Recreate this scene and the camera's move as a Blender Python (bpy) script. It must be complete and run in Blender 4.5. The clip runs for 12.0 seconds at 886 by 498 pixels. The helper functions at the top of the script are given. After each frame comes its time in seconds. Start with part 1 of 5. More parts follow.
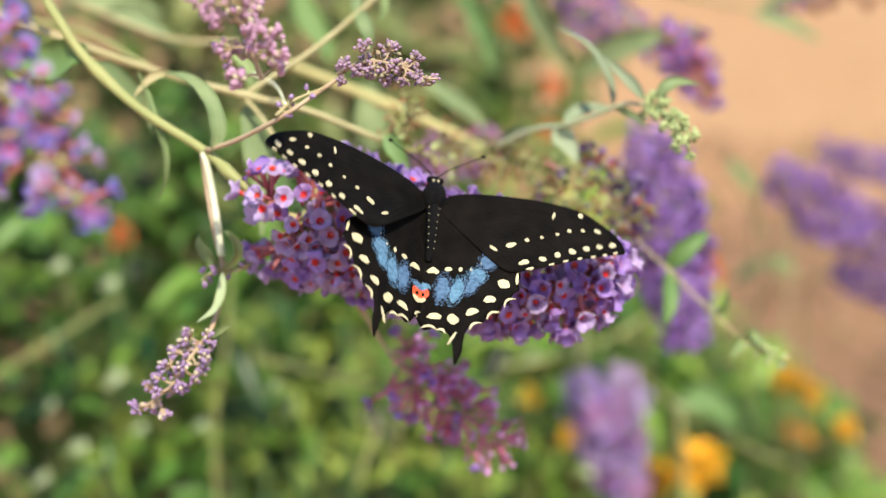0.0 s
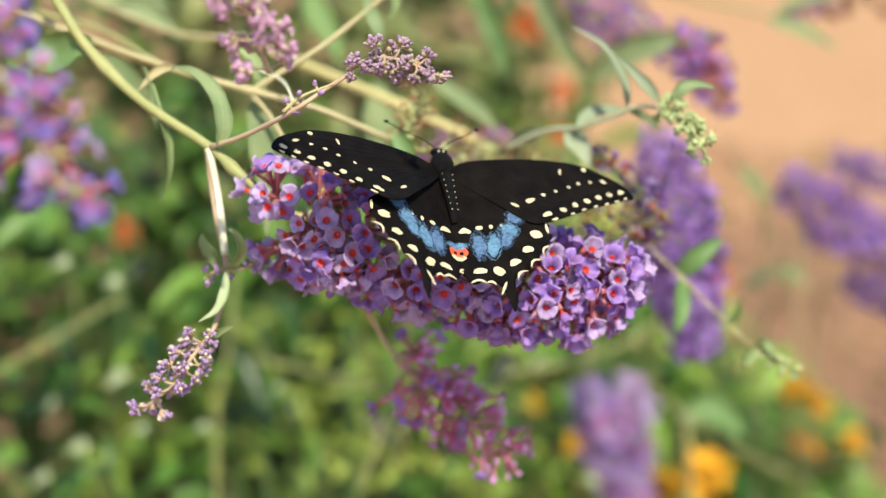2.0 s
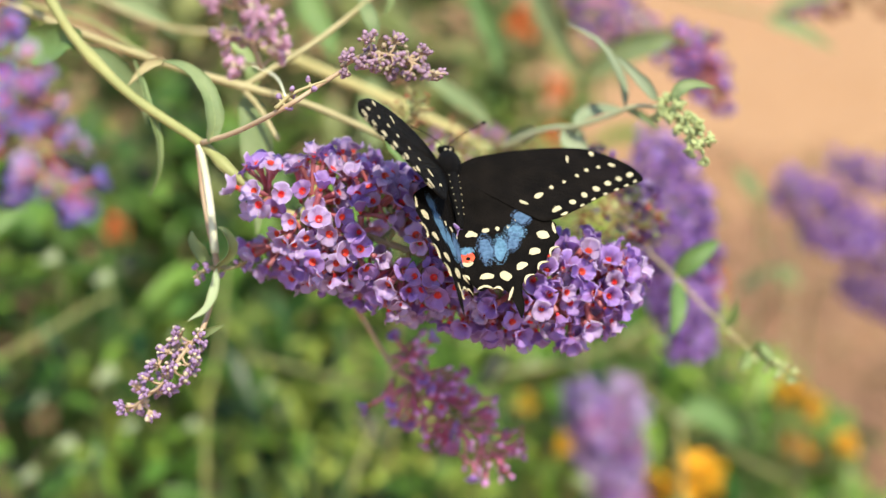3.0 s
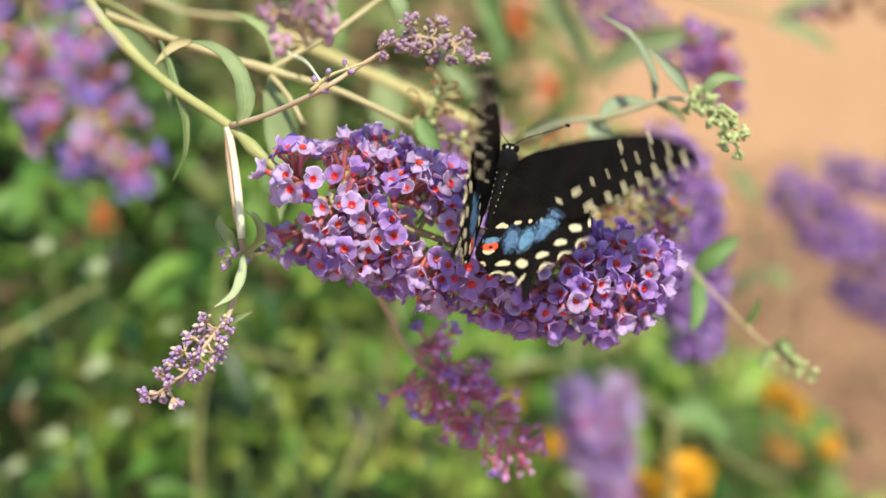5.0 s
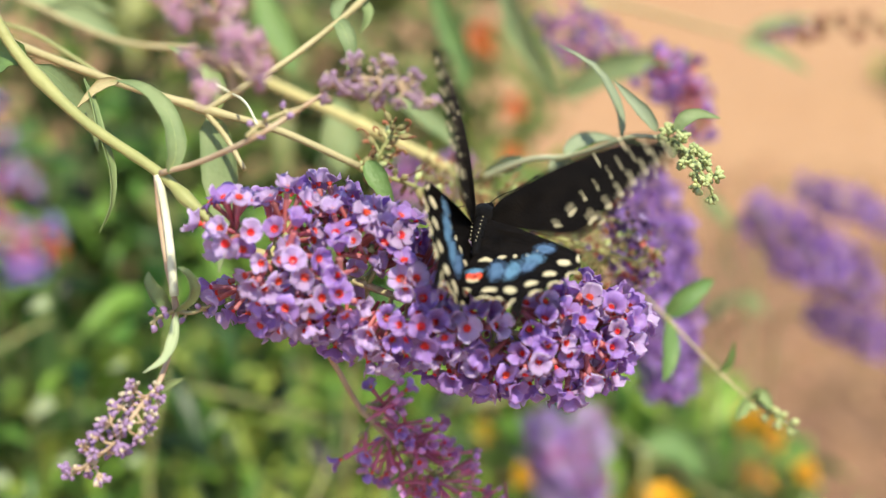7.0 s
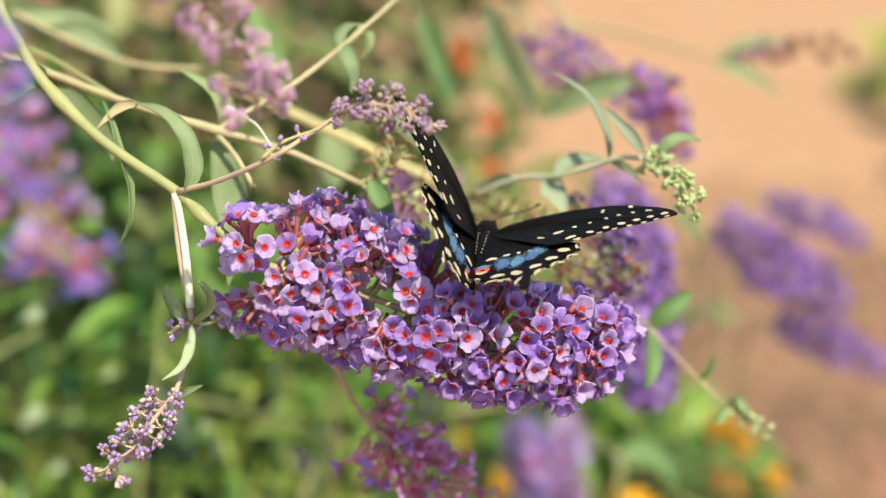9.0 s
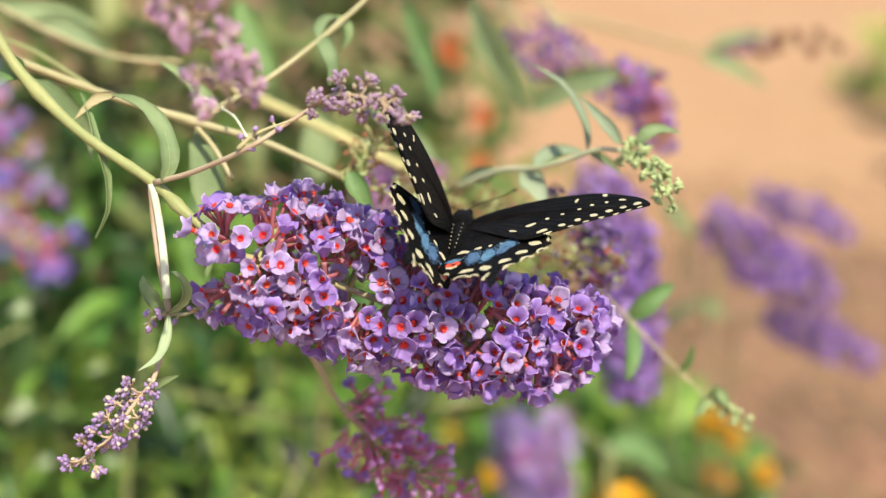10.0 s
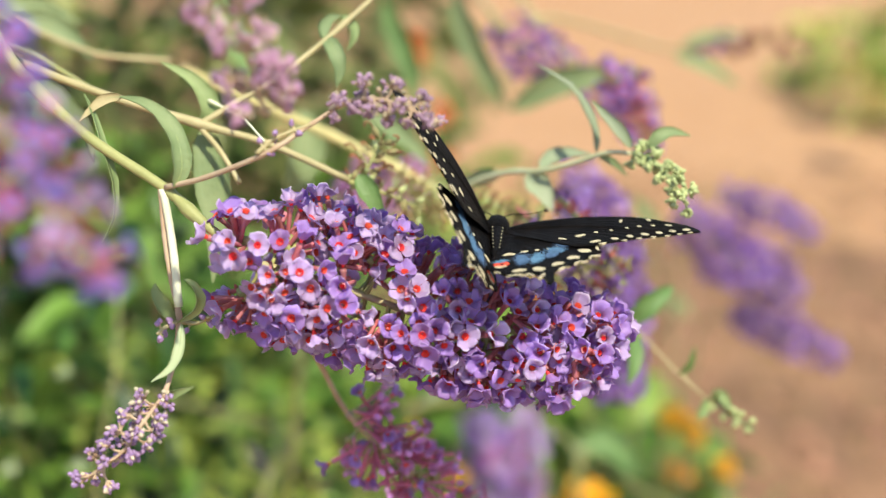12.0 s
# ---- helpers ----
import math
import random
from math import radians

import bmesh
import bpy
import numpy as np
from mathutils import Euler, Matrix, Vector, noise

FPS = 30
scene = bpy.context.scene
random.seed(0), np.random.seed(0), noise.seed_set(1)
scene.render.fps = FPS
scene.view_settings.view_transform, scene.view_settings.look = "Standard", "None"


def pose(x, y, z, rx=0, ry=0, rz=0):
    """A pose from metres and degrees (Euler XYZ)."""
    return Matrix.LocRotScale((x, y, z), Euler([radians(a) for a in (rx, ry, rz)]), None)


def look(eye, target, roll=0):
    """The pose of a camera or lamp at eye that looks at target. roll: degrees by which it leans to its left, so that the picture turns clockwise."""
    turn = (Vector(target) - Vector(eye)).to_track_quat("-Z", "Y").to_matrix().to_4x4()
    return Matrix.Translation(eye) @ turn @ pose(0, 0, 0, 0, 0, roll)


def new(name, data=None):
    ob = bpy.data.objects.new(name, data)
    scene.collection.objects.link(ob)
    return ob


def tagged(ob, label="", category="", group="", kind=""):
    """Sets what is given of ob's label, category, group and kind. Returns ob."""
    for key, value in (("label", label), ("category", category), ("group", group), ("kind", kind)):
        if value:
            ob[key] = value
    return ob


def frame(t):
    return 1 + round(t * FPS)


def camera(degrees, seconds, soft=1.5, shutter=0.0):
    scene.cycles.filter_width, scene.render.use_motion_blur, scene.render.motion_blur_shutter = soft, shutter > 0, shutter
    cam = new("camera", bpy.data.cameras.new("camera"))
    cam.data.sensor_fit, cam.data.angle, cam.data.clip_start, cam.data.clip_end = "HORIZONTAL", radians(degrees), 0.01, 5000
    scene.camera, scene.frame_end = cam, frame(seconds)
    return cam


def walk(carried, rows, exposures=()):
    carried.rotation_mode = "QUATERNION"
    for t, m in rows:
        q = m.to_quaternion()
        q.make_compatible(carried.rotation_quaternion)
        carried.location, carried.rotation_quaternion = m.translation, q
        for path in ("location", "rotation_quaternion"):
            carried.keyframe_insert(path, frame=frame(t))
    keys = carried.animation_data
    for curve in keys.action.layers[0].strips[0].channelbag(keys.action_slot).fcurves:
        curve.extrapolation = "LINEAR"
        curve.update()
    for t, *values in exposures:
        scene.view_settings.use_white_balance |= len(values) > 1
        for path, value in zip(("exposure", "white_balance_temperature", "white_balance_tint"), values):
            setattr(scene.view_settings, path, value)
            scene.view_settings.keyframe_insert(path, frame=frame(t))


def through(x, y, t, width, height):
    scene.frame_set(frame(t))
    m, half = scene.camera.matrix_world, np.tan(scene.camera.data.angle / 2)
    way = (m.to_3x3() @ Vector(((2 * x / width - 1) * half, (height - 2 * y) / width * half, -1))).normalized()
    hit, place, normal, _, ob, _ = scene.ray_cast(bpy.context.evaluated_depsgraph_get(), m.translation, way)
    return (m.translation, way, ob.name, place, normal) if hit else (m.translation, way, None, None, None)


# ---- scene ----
LENS = 40.0
cam = camera(LENS, 12.0, 1.3, 0.5)
PATH = [
    (0, pose(0.0001, -0.0000, 0.9499, 67.99, -0.00, -0.00)),
    (0.5, pose(-0.0001, 0.0005, 0.9486, 68.27, 0.36, -0.08)),
    (1, pose(-0.0005, 0.0015, 0.9499, 68.38, -0.20, 0.41)),
    (1.5, pose(0.0002, 0.0027, 0.9483, 68.37, -0.26, 0.41)),
    (2, pose(-0.0006, 0.0063, 0.9467, 68.20, -0.78, 0.61)),
    (2.5, pose(-0.0001, 0.0093, 0.9458, 68.11, -1.18, 0.58)),
    (4.5, pose(-0.0134, 0.0133, 0.9439, 68.07, -2.31, -0.17)),
    (5, pose(-0.0172, 0.0149, 0.9402, 68.17, -2.93, -0.67)),
    (5.5, pose(-0.0116, 0.0202, 0.9437, 68.49, -2.98, -1.51)),
    (6, pose(-0.0067, 0.0256, 0.9453, 68.78, -2.69, -1.63)),
    (6.5, pose(-0.0083, 0.0334, 0.9423, 68.66, -2.86, -1.65)),
    (7, pose(-0.0123, 0.0406, 0.9412, 68.72, -2.91, -2.13)),
    (9, pose(-0.0214, 0.0253, 0.9481, 69.26, -3.58, -3.53)),
    (9.5, pose(-0.0197, 0.0247, 0.9467, 69.21, -3.68, -3.68)),
    (10, pose(-0.0164, 0.0238, 0.9473, 69.13, -3.61, -3.65)),
    (10.5, pose(-0.0179, 0.0225, 0.9463, 69.19, -3.64, -3.51)),
    (11, pose(-0.0183, 0.0221, 0.9457, 68.95, -3.79, -3.71)),
    (11.5, pose(-0.0199, 0.0267, 0.9466, 68.96, -3.74, -4.18)),
    (12, pose(-0.0357, 0.0314, 0.9468, 69.03, -4.56, -6.61)),
]
walk(cam, PATH)
cam.data.dof.use_dof = True
cam.data.dof.focus_distance = 0.283
cam.data.dof.aperture_fstop = 5.8

# ---- sky, sun, exposure ----
SUN_ELEVATION, SUN_AZIMUTH = 60.0, 165.0
world = bpy.data.worlds.new("sky")
scene.world = world
world.use_nodes = True
wn = world.node_tree.nodes
sky = wn.new("ShaderNodeTexSky")
sky.sky_type = 'NISHITA'
sky.sun_disc = False
sky.sun_elevation, sky.sun_rotation = radians(SUN_ELEVATION), radians(SUN_AZIMUTH)
world.node_tree.links.new(sky.outputs[0], wn["Background"].inputs[0])
wn["Background"].inputs[1].default_value = 0.135
sun = new("sun", bpy.data.lights.new("sun", 'SUN'))
sun.data.energy, sun.data.angle, sun.data.color = 4.1, radians(0.6), (1.0, 0.92, 0.71)
az, el = radians(SUN_AZIMUTH), radians(SUN_ELEVATION)
sun.matrix_world = look((math.sin(az) * math.cos(el) * 5, math.cos(az) * math.cos(el) * 5, math.sin(el) * 5), (0, 0, 0))
scene.view_settings.exposure = 0.58


# ---- materials ----
def mat(name, colour, rough=0.6, second=None, scale=300.0, bump=0.15, through=0.0, vary=0.12, spec=0.4, metal=0.0, fine=None, edge=0.5):
    """A surface of two mixed tones with fine relief; through: the share of light that a thin leaf or petal lets pass."""
    m = bpy.data.materials.new(name)
    m.use_nodes = True
    nt = m.node_tree
    n, l = nt.nodes, nt.links
    b = n["Principled BSDF"]
    co = n.new("ShaderNodeTexCoord")
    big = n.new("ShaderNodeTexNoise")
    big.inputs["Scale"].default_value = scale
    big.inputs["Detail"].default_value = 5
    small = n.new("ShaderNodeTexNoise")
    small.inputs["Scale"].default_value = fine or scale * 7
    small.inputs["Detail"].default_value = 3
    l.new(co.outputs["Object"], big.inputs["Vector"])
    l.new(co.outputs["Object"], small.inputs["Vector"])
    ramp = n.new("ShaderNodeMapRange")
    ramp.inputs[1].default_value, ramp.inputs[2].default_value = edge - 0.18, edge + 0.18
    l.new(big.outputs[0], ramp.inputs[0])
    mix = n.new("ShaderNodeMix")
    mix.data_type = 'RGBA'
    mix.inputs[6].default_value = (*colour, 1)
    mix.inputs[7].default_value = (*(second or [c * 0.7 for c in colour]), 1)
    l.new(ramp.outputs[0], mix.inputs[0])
    info = n.new("ShaderNodeObjectInfo")
    geo = n.new("ShaderNodeNewGeometry")
    add = n.new("ShaderNodeMath")
    l.new(info.outputs["Random"], add.inputs[0])
    l.new(geo.outputs["Random Per Island"], add.inputs[1])
    hsv = n.new("ShaderNodeHueSaturation")
    val = n.new("ShaderNodeMapRange")
    val.inputs[2].default_value = 2.0
    val.inputs[3].default_value, val.inputs[4].default_value = 1 - vary * 1.6, 1 + vary * 1.6
    l.new(add.outputs[0], val.inputs[0])
    l.new(val.outputs[0], hsv.inputs["Value"])
    hue = n.new("ShaderNodeMapRange")
    hue.inputs[2].default_value = 2.0
    hue.inputs[3].default_value, hue.inputs[4].default_value = 0.5 + vary * 0.1, 0.5 - vary * 0.1
    l.new(add.outputs[0], hue.inputs[0])
    l.new(hue.outputs[0], hsv.inputs["Hue"])
    l.new(mix.outputs[2], hsv.inputs["Color"])
    l.new(hsv.outputs[0], b.inputs["Base Color"])
    b.inputs["Roughness"].default_value = rough
    b.inputs["Specular IOR Level"].default_value = spec
    b.inputs["Metallic"].default_value = metal
    if bump:
        bp = n.new("ShaderNodeBump")
        bp.inputs["Strength"].default_value = bump
        bp.inputs["Distance"].default_value = 0.0006
        l.new(small.outputs[0], bp.inputs["Height"])
        l.new(bp.outputs[0], b.inputs["Normal"])
    if through:
        tr = n.new("ShaderNodeBsdfTranslucent")
        l.new(hsv.outputs[0], tr.inputs["Color"])
        ms = n.new("ShaderNodeMixShader")
        ms.inputs[0].default_value = through
        l.new(b.outputs[0], ms.inputs[1])
        l.new(tr.outputs[0], ms.inputs[2])
        l.new(ms.outputs[0], n["Material Output"].inputs[0])
    return m


def petal_mat(name, throat, face, rim, through=0.3):
    """A floret's colour from throat to rim, with fine cells and veins."""
    m = mat(name, face, 0.42, [c * 0.85 for c in face], 400, 0.25, through, 0.16, 0.55)
    n, l = m.node_tree.nodes, m.node_tree.links
    mix = next(k for k in n if k.bl_idname == "ShaderNodeMix")
    co = next(k for k in n if k.bl_idname == "ShaderNodeTexCoord")
    size = n.new("ShaderNodeVectorMath")
    size.operation = 'LENGTH'
    l.new(co.outputs["Object"], size.inputs[0])
    reach = n.new("ShaderNodeMapRange")
    reach.inputs[2].default_value = 0.0033
    l.new(size.outputs["Value"], reach.inputs[0])
    ramp = n.new("ShaderNodeValToRGB")
    ramp.color_ramp.elements[0].position, ramp.color_ramp.elements[0].color = 0.27, (*throat, 1)
    ramp.color_ramp.elements[1].position, ramp.color_ramp.elements[1].color = 0.97, (*rim, 1)
    e = ramp.color_ramp.elements.new(0.46)
    e.color = (*face, 1)
    e = ramp.color_ramp.elements.new(0.84)
    e.color = (*face, 1)
    l.new(reach.outputs[0], ramp.inputs[0])
    l.new(ramp.outputs[0], mix.inputs[6])
    return m


PETAL = petal_mat("petal", (0.55, 0.24, 0.54), (0.53, 0.33, 0.77), (0.82, 0.71, 0.93), 0.5)
PETAL_DARK = petal_mat("petal_deep", (0.30, 0.09, 0.32), (0.27, 0.13, 0.45), (0.38, 0.24, 0.56))
PETAL_PINK = petal_mat("petal_pink", (0.68, 0.24, 0.44), (0.68, 0.33, 0.66), (0.84, 0.62, 0.82), 0.55)
PETAL_PALE = petal_mat("petal_pale", (0.60, 0.32, 0.58), (0.67, 0.52, 0.82), (0.93, 0.88, 0.95), 0.5)
PETAL_BLUE = petal_mat("petal_blue", (0.60, 0.28, 0.45), (0.38, 0.31, 0.80), (0.66, 0.64, 0.93), 0.5)
TUBE = mat("floret_tube", (0.64, 0.14, 0.15), 0.42, (0.62, 0.26, 0.30), 300, 0.1, 0.3, 0.25)
TUBE_MAUVE = mat("mauve_tube", (0.76, 0.30, 0.52), 0.45, (0.74, 0.26, 0.42), 300, 0.1, 0.55, 0.25)
BUD_TIP = mat("closed_floret", (0.66, 0.32, 0.66), 0.4, (0.80, 0.52, 0.78), 500, 0.2, 0.5, 0.35)
EYE = mat("floret_eye", (0.84, 0.14, 0.06), 0.55, (0.76, 0.08, 0.06), 900, 0.1, 0.35, 0.15)
STEM = mat("young_stem", (0.38, 0.38, 0.15), 0.55, (0.30, 0.32, 0.12), 130, 0.3, 0.0, 0.06)
STEM_STRAW = mat("straw_stem", (0.56, 0.50, 0.22), 0.55, (0.46, 0.42, 0.18), 130, 0.3, 0.0, 0.06)
STEM_TAN = mat("tan_stem", (0.46, 0.40, 0.22), 0.6, (0.37, 0.33, 0.16), 140, 0.4, 0.0, 0.08)
STEM_PINK = mat("pinkish_stem", (0.50, 0.40, 0.28), 0.6, (0.42, 0.29, 0.19), 160, 0.3, 0.0, 0.08)
STEM_PALE = mat("pale_green_stem", (0.50, 0.53, 0.34), 0.65, (0.42, 0.46, 0.26), 150, 0.3, 0.0, 0.08)
STEM_WHITE = mat("downy_stem", (0.76, 0.77, 0.60), 0.7, (0.62, 0.66, 0.44), 160, 0.4, 0.0, 0.08)
LEAF = mat("leaf", (0.14, 0.25, 0.08), 0.5, (0.19, 0.32, 0.10), 90, 0.4, 0.25, 0.2, fine=900)
LEAF_GREY = mat("greyish_leaf", (0.19, 0.275, 0.12), 0.6, (0.27, 0.345, 0.165), 90, 0.4, 0.28, 0.15, fine=900)
LEAF_SILVER = mat("silvery_leaf", (0.29, 0.36, 0.22), 0.65, (0.36, 0.42, 0.28), 90, 0.4, 0.28, 0.15, fine=900)
# Colour of one pale bush leaf, and of leaves that imitate sun glints.
LEAF_PALE = mat("pale_leaf_and_glint", (0.54, 0.62, 0.38), 0.5, (0.44, 0.54, 0.28), 60, 0.3, 0.3, 0.15, fine=400)
LEAF_LIGHT = mat("light_leaf", (0.33, 0.42, 0.18), 0.6, (0.25, 0.34, 0.13), 90, 0.4, 0.3, 0.15, fine=900)
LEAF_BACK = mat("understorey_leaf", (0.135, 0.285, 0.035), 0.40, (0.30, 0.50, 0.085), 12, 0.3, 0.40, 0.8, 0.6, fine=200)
LEAF_OLIVE = mat("olive_leaf", (0.17, 0.22, 0.065), 0.42, (0.29, 0.32, 0.11), 12, 0.3, 0.35, 0.4, fine=200)
BUD = mat("mauve_bud", (0.30, 0.185, 0.31), 0.55, (0.40, 0.28, 0.34), 500, 0.2, 0.1, 0.3)
BUD_ROSE = mat("rosy_bud", (0.52, 0.26, 0.46), 0.55, (0.62, 0.42, 0.52), 500, 0.2, 0.15, 0.3)
BUD_CREAM = mat("cream_bud", (0.60, 0.56, 0.36), 0.6, (0.58, 0.46, 0.40), 500, 0.2, 0.1, 0.2)
BUD_VIOLET = mat("violet_bud", (0.27, 0.165, 0.37), 0.5, (0.37, 0.26, 0.38), 500, 0.2, 0.0, 0.3)
BUD_GREEN = mat("green_bud", (0.46, 0.52, 0.25), 0.6, (0.35, 0.43, 0.17), 500, 0.2, 0.1, 0.2)
BUD_PALE = mat("pale_bud", (0.32, 0.30, 0.17), 0.6, (0.36, 0.27, 0.22), 500, 0.2, 0.0, 0.2)
DRY = mat("withered_floret", (0.15, 0.06, 0.035), 0.8, (0.30, 0.14, 0.07), 400, 0.4, 0.1, 0.3)
DRY_VIOLET = mat("dried_violet_floret", (0.06, 0.035, 0.13), 0.7, (0.16, 0.07, 0.20), 400, 0.4, 0.0, 0.3)
RED_FLORET = mat("reddened_floret", (0.48, 0.07, 0.05), 0.6, (0.55, 0.16, 0.14), 400, 0.3, 0.2, 0.3)
RUST = mat("rusty_floret", (0.30, 0.10, 0.05), 0.75, (0.42, 0.18, 0.09), 400, 0.4, 0.1, 0.3)
SEED = mat("green_seed_pod", (0.23, 0.24, 0.09), 0.75, (0.28, 0.19, 0.10), 400, 0.3, 0.0, 0.25)
YELLOW = mat("yellow_petal", (0.82, 0.52, 0.02), 0.6, (0.76, 0.38, 0.02), 150, 0.2, 0.25, 0.15)
ORANGE_YELLOW = mat("amber_petal", (0.82, 0.33, 0.03), 0.6, (0.80, 0.42, 0.04), 150, 0.2, 0.25, 0.15)
YELLOW_PALE = mat("pale_yellow_petal", (0.80, 0.72, 0.30), 0.6, (0.72, 0.60, 0.22), 150, 0.2, 0.25, 0.15)
ORANGE = mat("orange_petal", (0.80, 0.16, 0.04), 0.6, (0.75, 0.25, 0.06), 150, 0.2, 0.25, 0.15)
WING = mat("black_wing", (0.0034, 0.0027, 0.0023), 0.6, (0.0085, 0.0066, 0.0054), 170, 0.6, 0.0, 0.05, 0.06, fine=2500, edge=0.57)
CREAM = mat("cream_scales", (0.58, 0.51, 0.32), 0.7, (0.48, 0.43, 0.28), 700, 0.3, 0.0, 0.08, fine=3000)
BLUE = mat("blue_scales", (0.10, 0.185, 0.31), 0.6, (0.04, 0.085, 0.155), 1100, 0.3, 0.0, 0.25, 0.1, fine=6000, edge=0.57)
RED = mat("orange_scales", (0.75, 0.11, 0.03), 0.6, (0.65, 0.07, 0.02), 900, 0.3, 0.0, 0.1)
BODY = mat("black_fur", (0.004, 0.004, 0.0045), 0.6, (0.010, 0.009, 0.009), 700, 0.9, 0.0, 0.05, 0.08)
# Own colour of the plant on the clay; also paints sunlit shoots.
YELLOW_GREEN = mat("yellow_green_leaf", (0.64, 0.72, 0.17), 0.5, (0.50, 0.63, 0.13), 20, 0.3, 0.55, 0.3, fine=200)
TIGER = mat("yellow_wing", (0.60, 0.52, 0.18), 0.7, (0.50, 0.44, 0.14), 200, 0.2, 0.2, 0.05)


def ground_material():
    m = bpy.data.materials.new("clay_soil")
    m.use_nodes = True
    n, l = m.node_tree.nodes, m.node_tree.links
    b = n["Principled BSDF"]
    co = n.new("ShaderNodeTexCoord")
    big, mid, small = (n.new("ShaderNodeTexNoise") for _ in range(3))
    for node, s in ((big, 1.3), (mid, 9.0), (small, 90.0)):
        node.inputs["Scale"].default_value = s
        node.inputs["Detail"].default_value = 6
        l.new(co.outputs["Object"], node.inputs["Vector"])
    m1, m2 = n.new("ShaderNodeMix"), n.new("ShaderNodeMix")
    for k in (m1, m2):
        k.data_type = 'RGBA'
    m1.inputs[6].default_value = (0.48, 0.262, 0.122, 1)
    m1.inputs[7].default_value = (0.40, 0.208, 0.092, 1)
    r = n.new("ShaderNodeMapRange")
    r.inputs[1].default_value, r.inputs[2].default_value = 0.4, 0.62
    l.new(mid.outputs[0], r.inputs[0])
    l.new(r.outputs[0], m1.inputs[0])
    l.new(m1.outputs[2], m2.inputs[6])
    m2.inputs[7].default_value = (0.455, 0.272, 0.150, 1)
    l.new(big.outputs[0], m2.inputs[0])
    l.new(m2.outputs[2], b.inputs["Base Color"])
    b.inputs["Roughness"].default_value = 0.9
    bp = n.new("ShaderNodeBump")
    bp.inputs["Distance"].default_value = 0.01
    l.new(small.outputs[0], bp.inputs["Height"])
    l.new(bp.outputs[0], b.inputs["Normal"])
    return m


CHIP = mat("bark_chip", (0.40, 0.24, 0.13), 0.9, (0.26, 0.14, 0.08), 40, 0.5, 0.0, 0.55)
MULCH = mat("bark_mulch", (0.29, 0.160, 0.086), 0.9, (0.145, 0.080, 0.046), 4.5, 0.6, 0.0, 0.02, fine=60)


# ---- building helpers ----
def part(name, bm, material, parent=None, label="", smooth=True):
    me = bpy.data.meshes.new(name)
    bm.to_mesh(me)
    bm.free()
    return mesh_part(name, me, material, parent, label, smooth)


def mesh_part(name, me, material, parent=None, label="", smooth=True):
    if material and not me.materials:
        for k in material if isinstance(material, (list, tuple)) else [material]:
            me.materials.append(k)
    if smooth:
        me.polygons.foreach_set("use_smooth", [True] * len(me.polygons))
    ob = new(name, me)
    ob.parent = parent
    return tagged(ob, label)


def thing(name, at, label, category, group=""):
    ob = new(name)
    ob.empty_display_size = 0.005
    ob.location = at
    return tagged(ob, label, category, group)


def curve_points(pts, per=6):
    """A smooth line through the given points."""
    p = [Vector(q) for q in pts]
    p = [p[0] * 2 - p[1]] + p + [p[-1] * 2 - p[-2]]
    out = []
    for i in range(1, len(p) - 2):
        for k in range(per):
            t = k / per
            a, b, c, d = p[i - 1], p[i], p[i + 1], p[i + 2]
            out.append(0.5 * (2 * b + (c - a) * t + (2 * a - 5 * b + 4 * c - d) * t * t + (3 * b - a - 3 * c + d) * t ** 3))
    out.append(p[-2])
    return out


def tube_bm(pts, r0, r1, sides=8, knots=(), per=6, bm=None):
    """A tapering round stem through the points, in metres; knots: (share of length, swelling)."""
    line = curve_points(pts, per)
    bm = bm or bmesh.new()
    rings, n = [], len(line)
    side = Vector((0.3, 0.9, 0.2))
    for i, q in enumerate(line):
        way = (line[min(i + 1, n - 1)] - line[max(i - 1, 0)]).normalized()
        side = (side - way * side.dot(way)).normalized()
        other = way.cross(side)
        s = i / (n - 1)
        r = (r0 + (r1 - r0) * s) * (1 + sum(w * math.exp(-((s - k) / 0.03) ** 2) for k, w in knots))
        r *= 1 + 0.04 * math.sin(i * 2.3)
        rings.append([bm.verts.new(q + (side * math.cos(a) + other * math.sin(a)) * r) for a in [k * 2 * math.pi / sides for k in range(sides)]])
    for a, b in zip(rings, rings[1:]):
        for k in range(sides):
            bm.faces.new((a[k], a[(k + 1) % sides], b[(k + 1) % sides], b[k]))
    bm.faces.new(rings[0][::-1])
    bm.faces.new(rings[-1])
    return bm


def rel(pts, ob):
    o = Vector(ob.location)
    return [Vector(p) - o for p in pts]


def stem(parent, pts, r0, r1, material, knots=(), label="", name="stem", sides=8):
    return part(name, tube_bm(rel(pts, parent), r0, r1, sides, knots), material, parent, label)


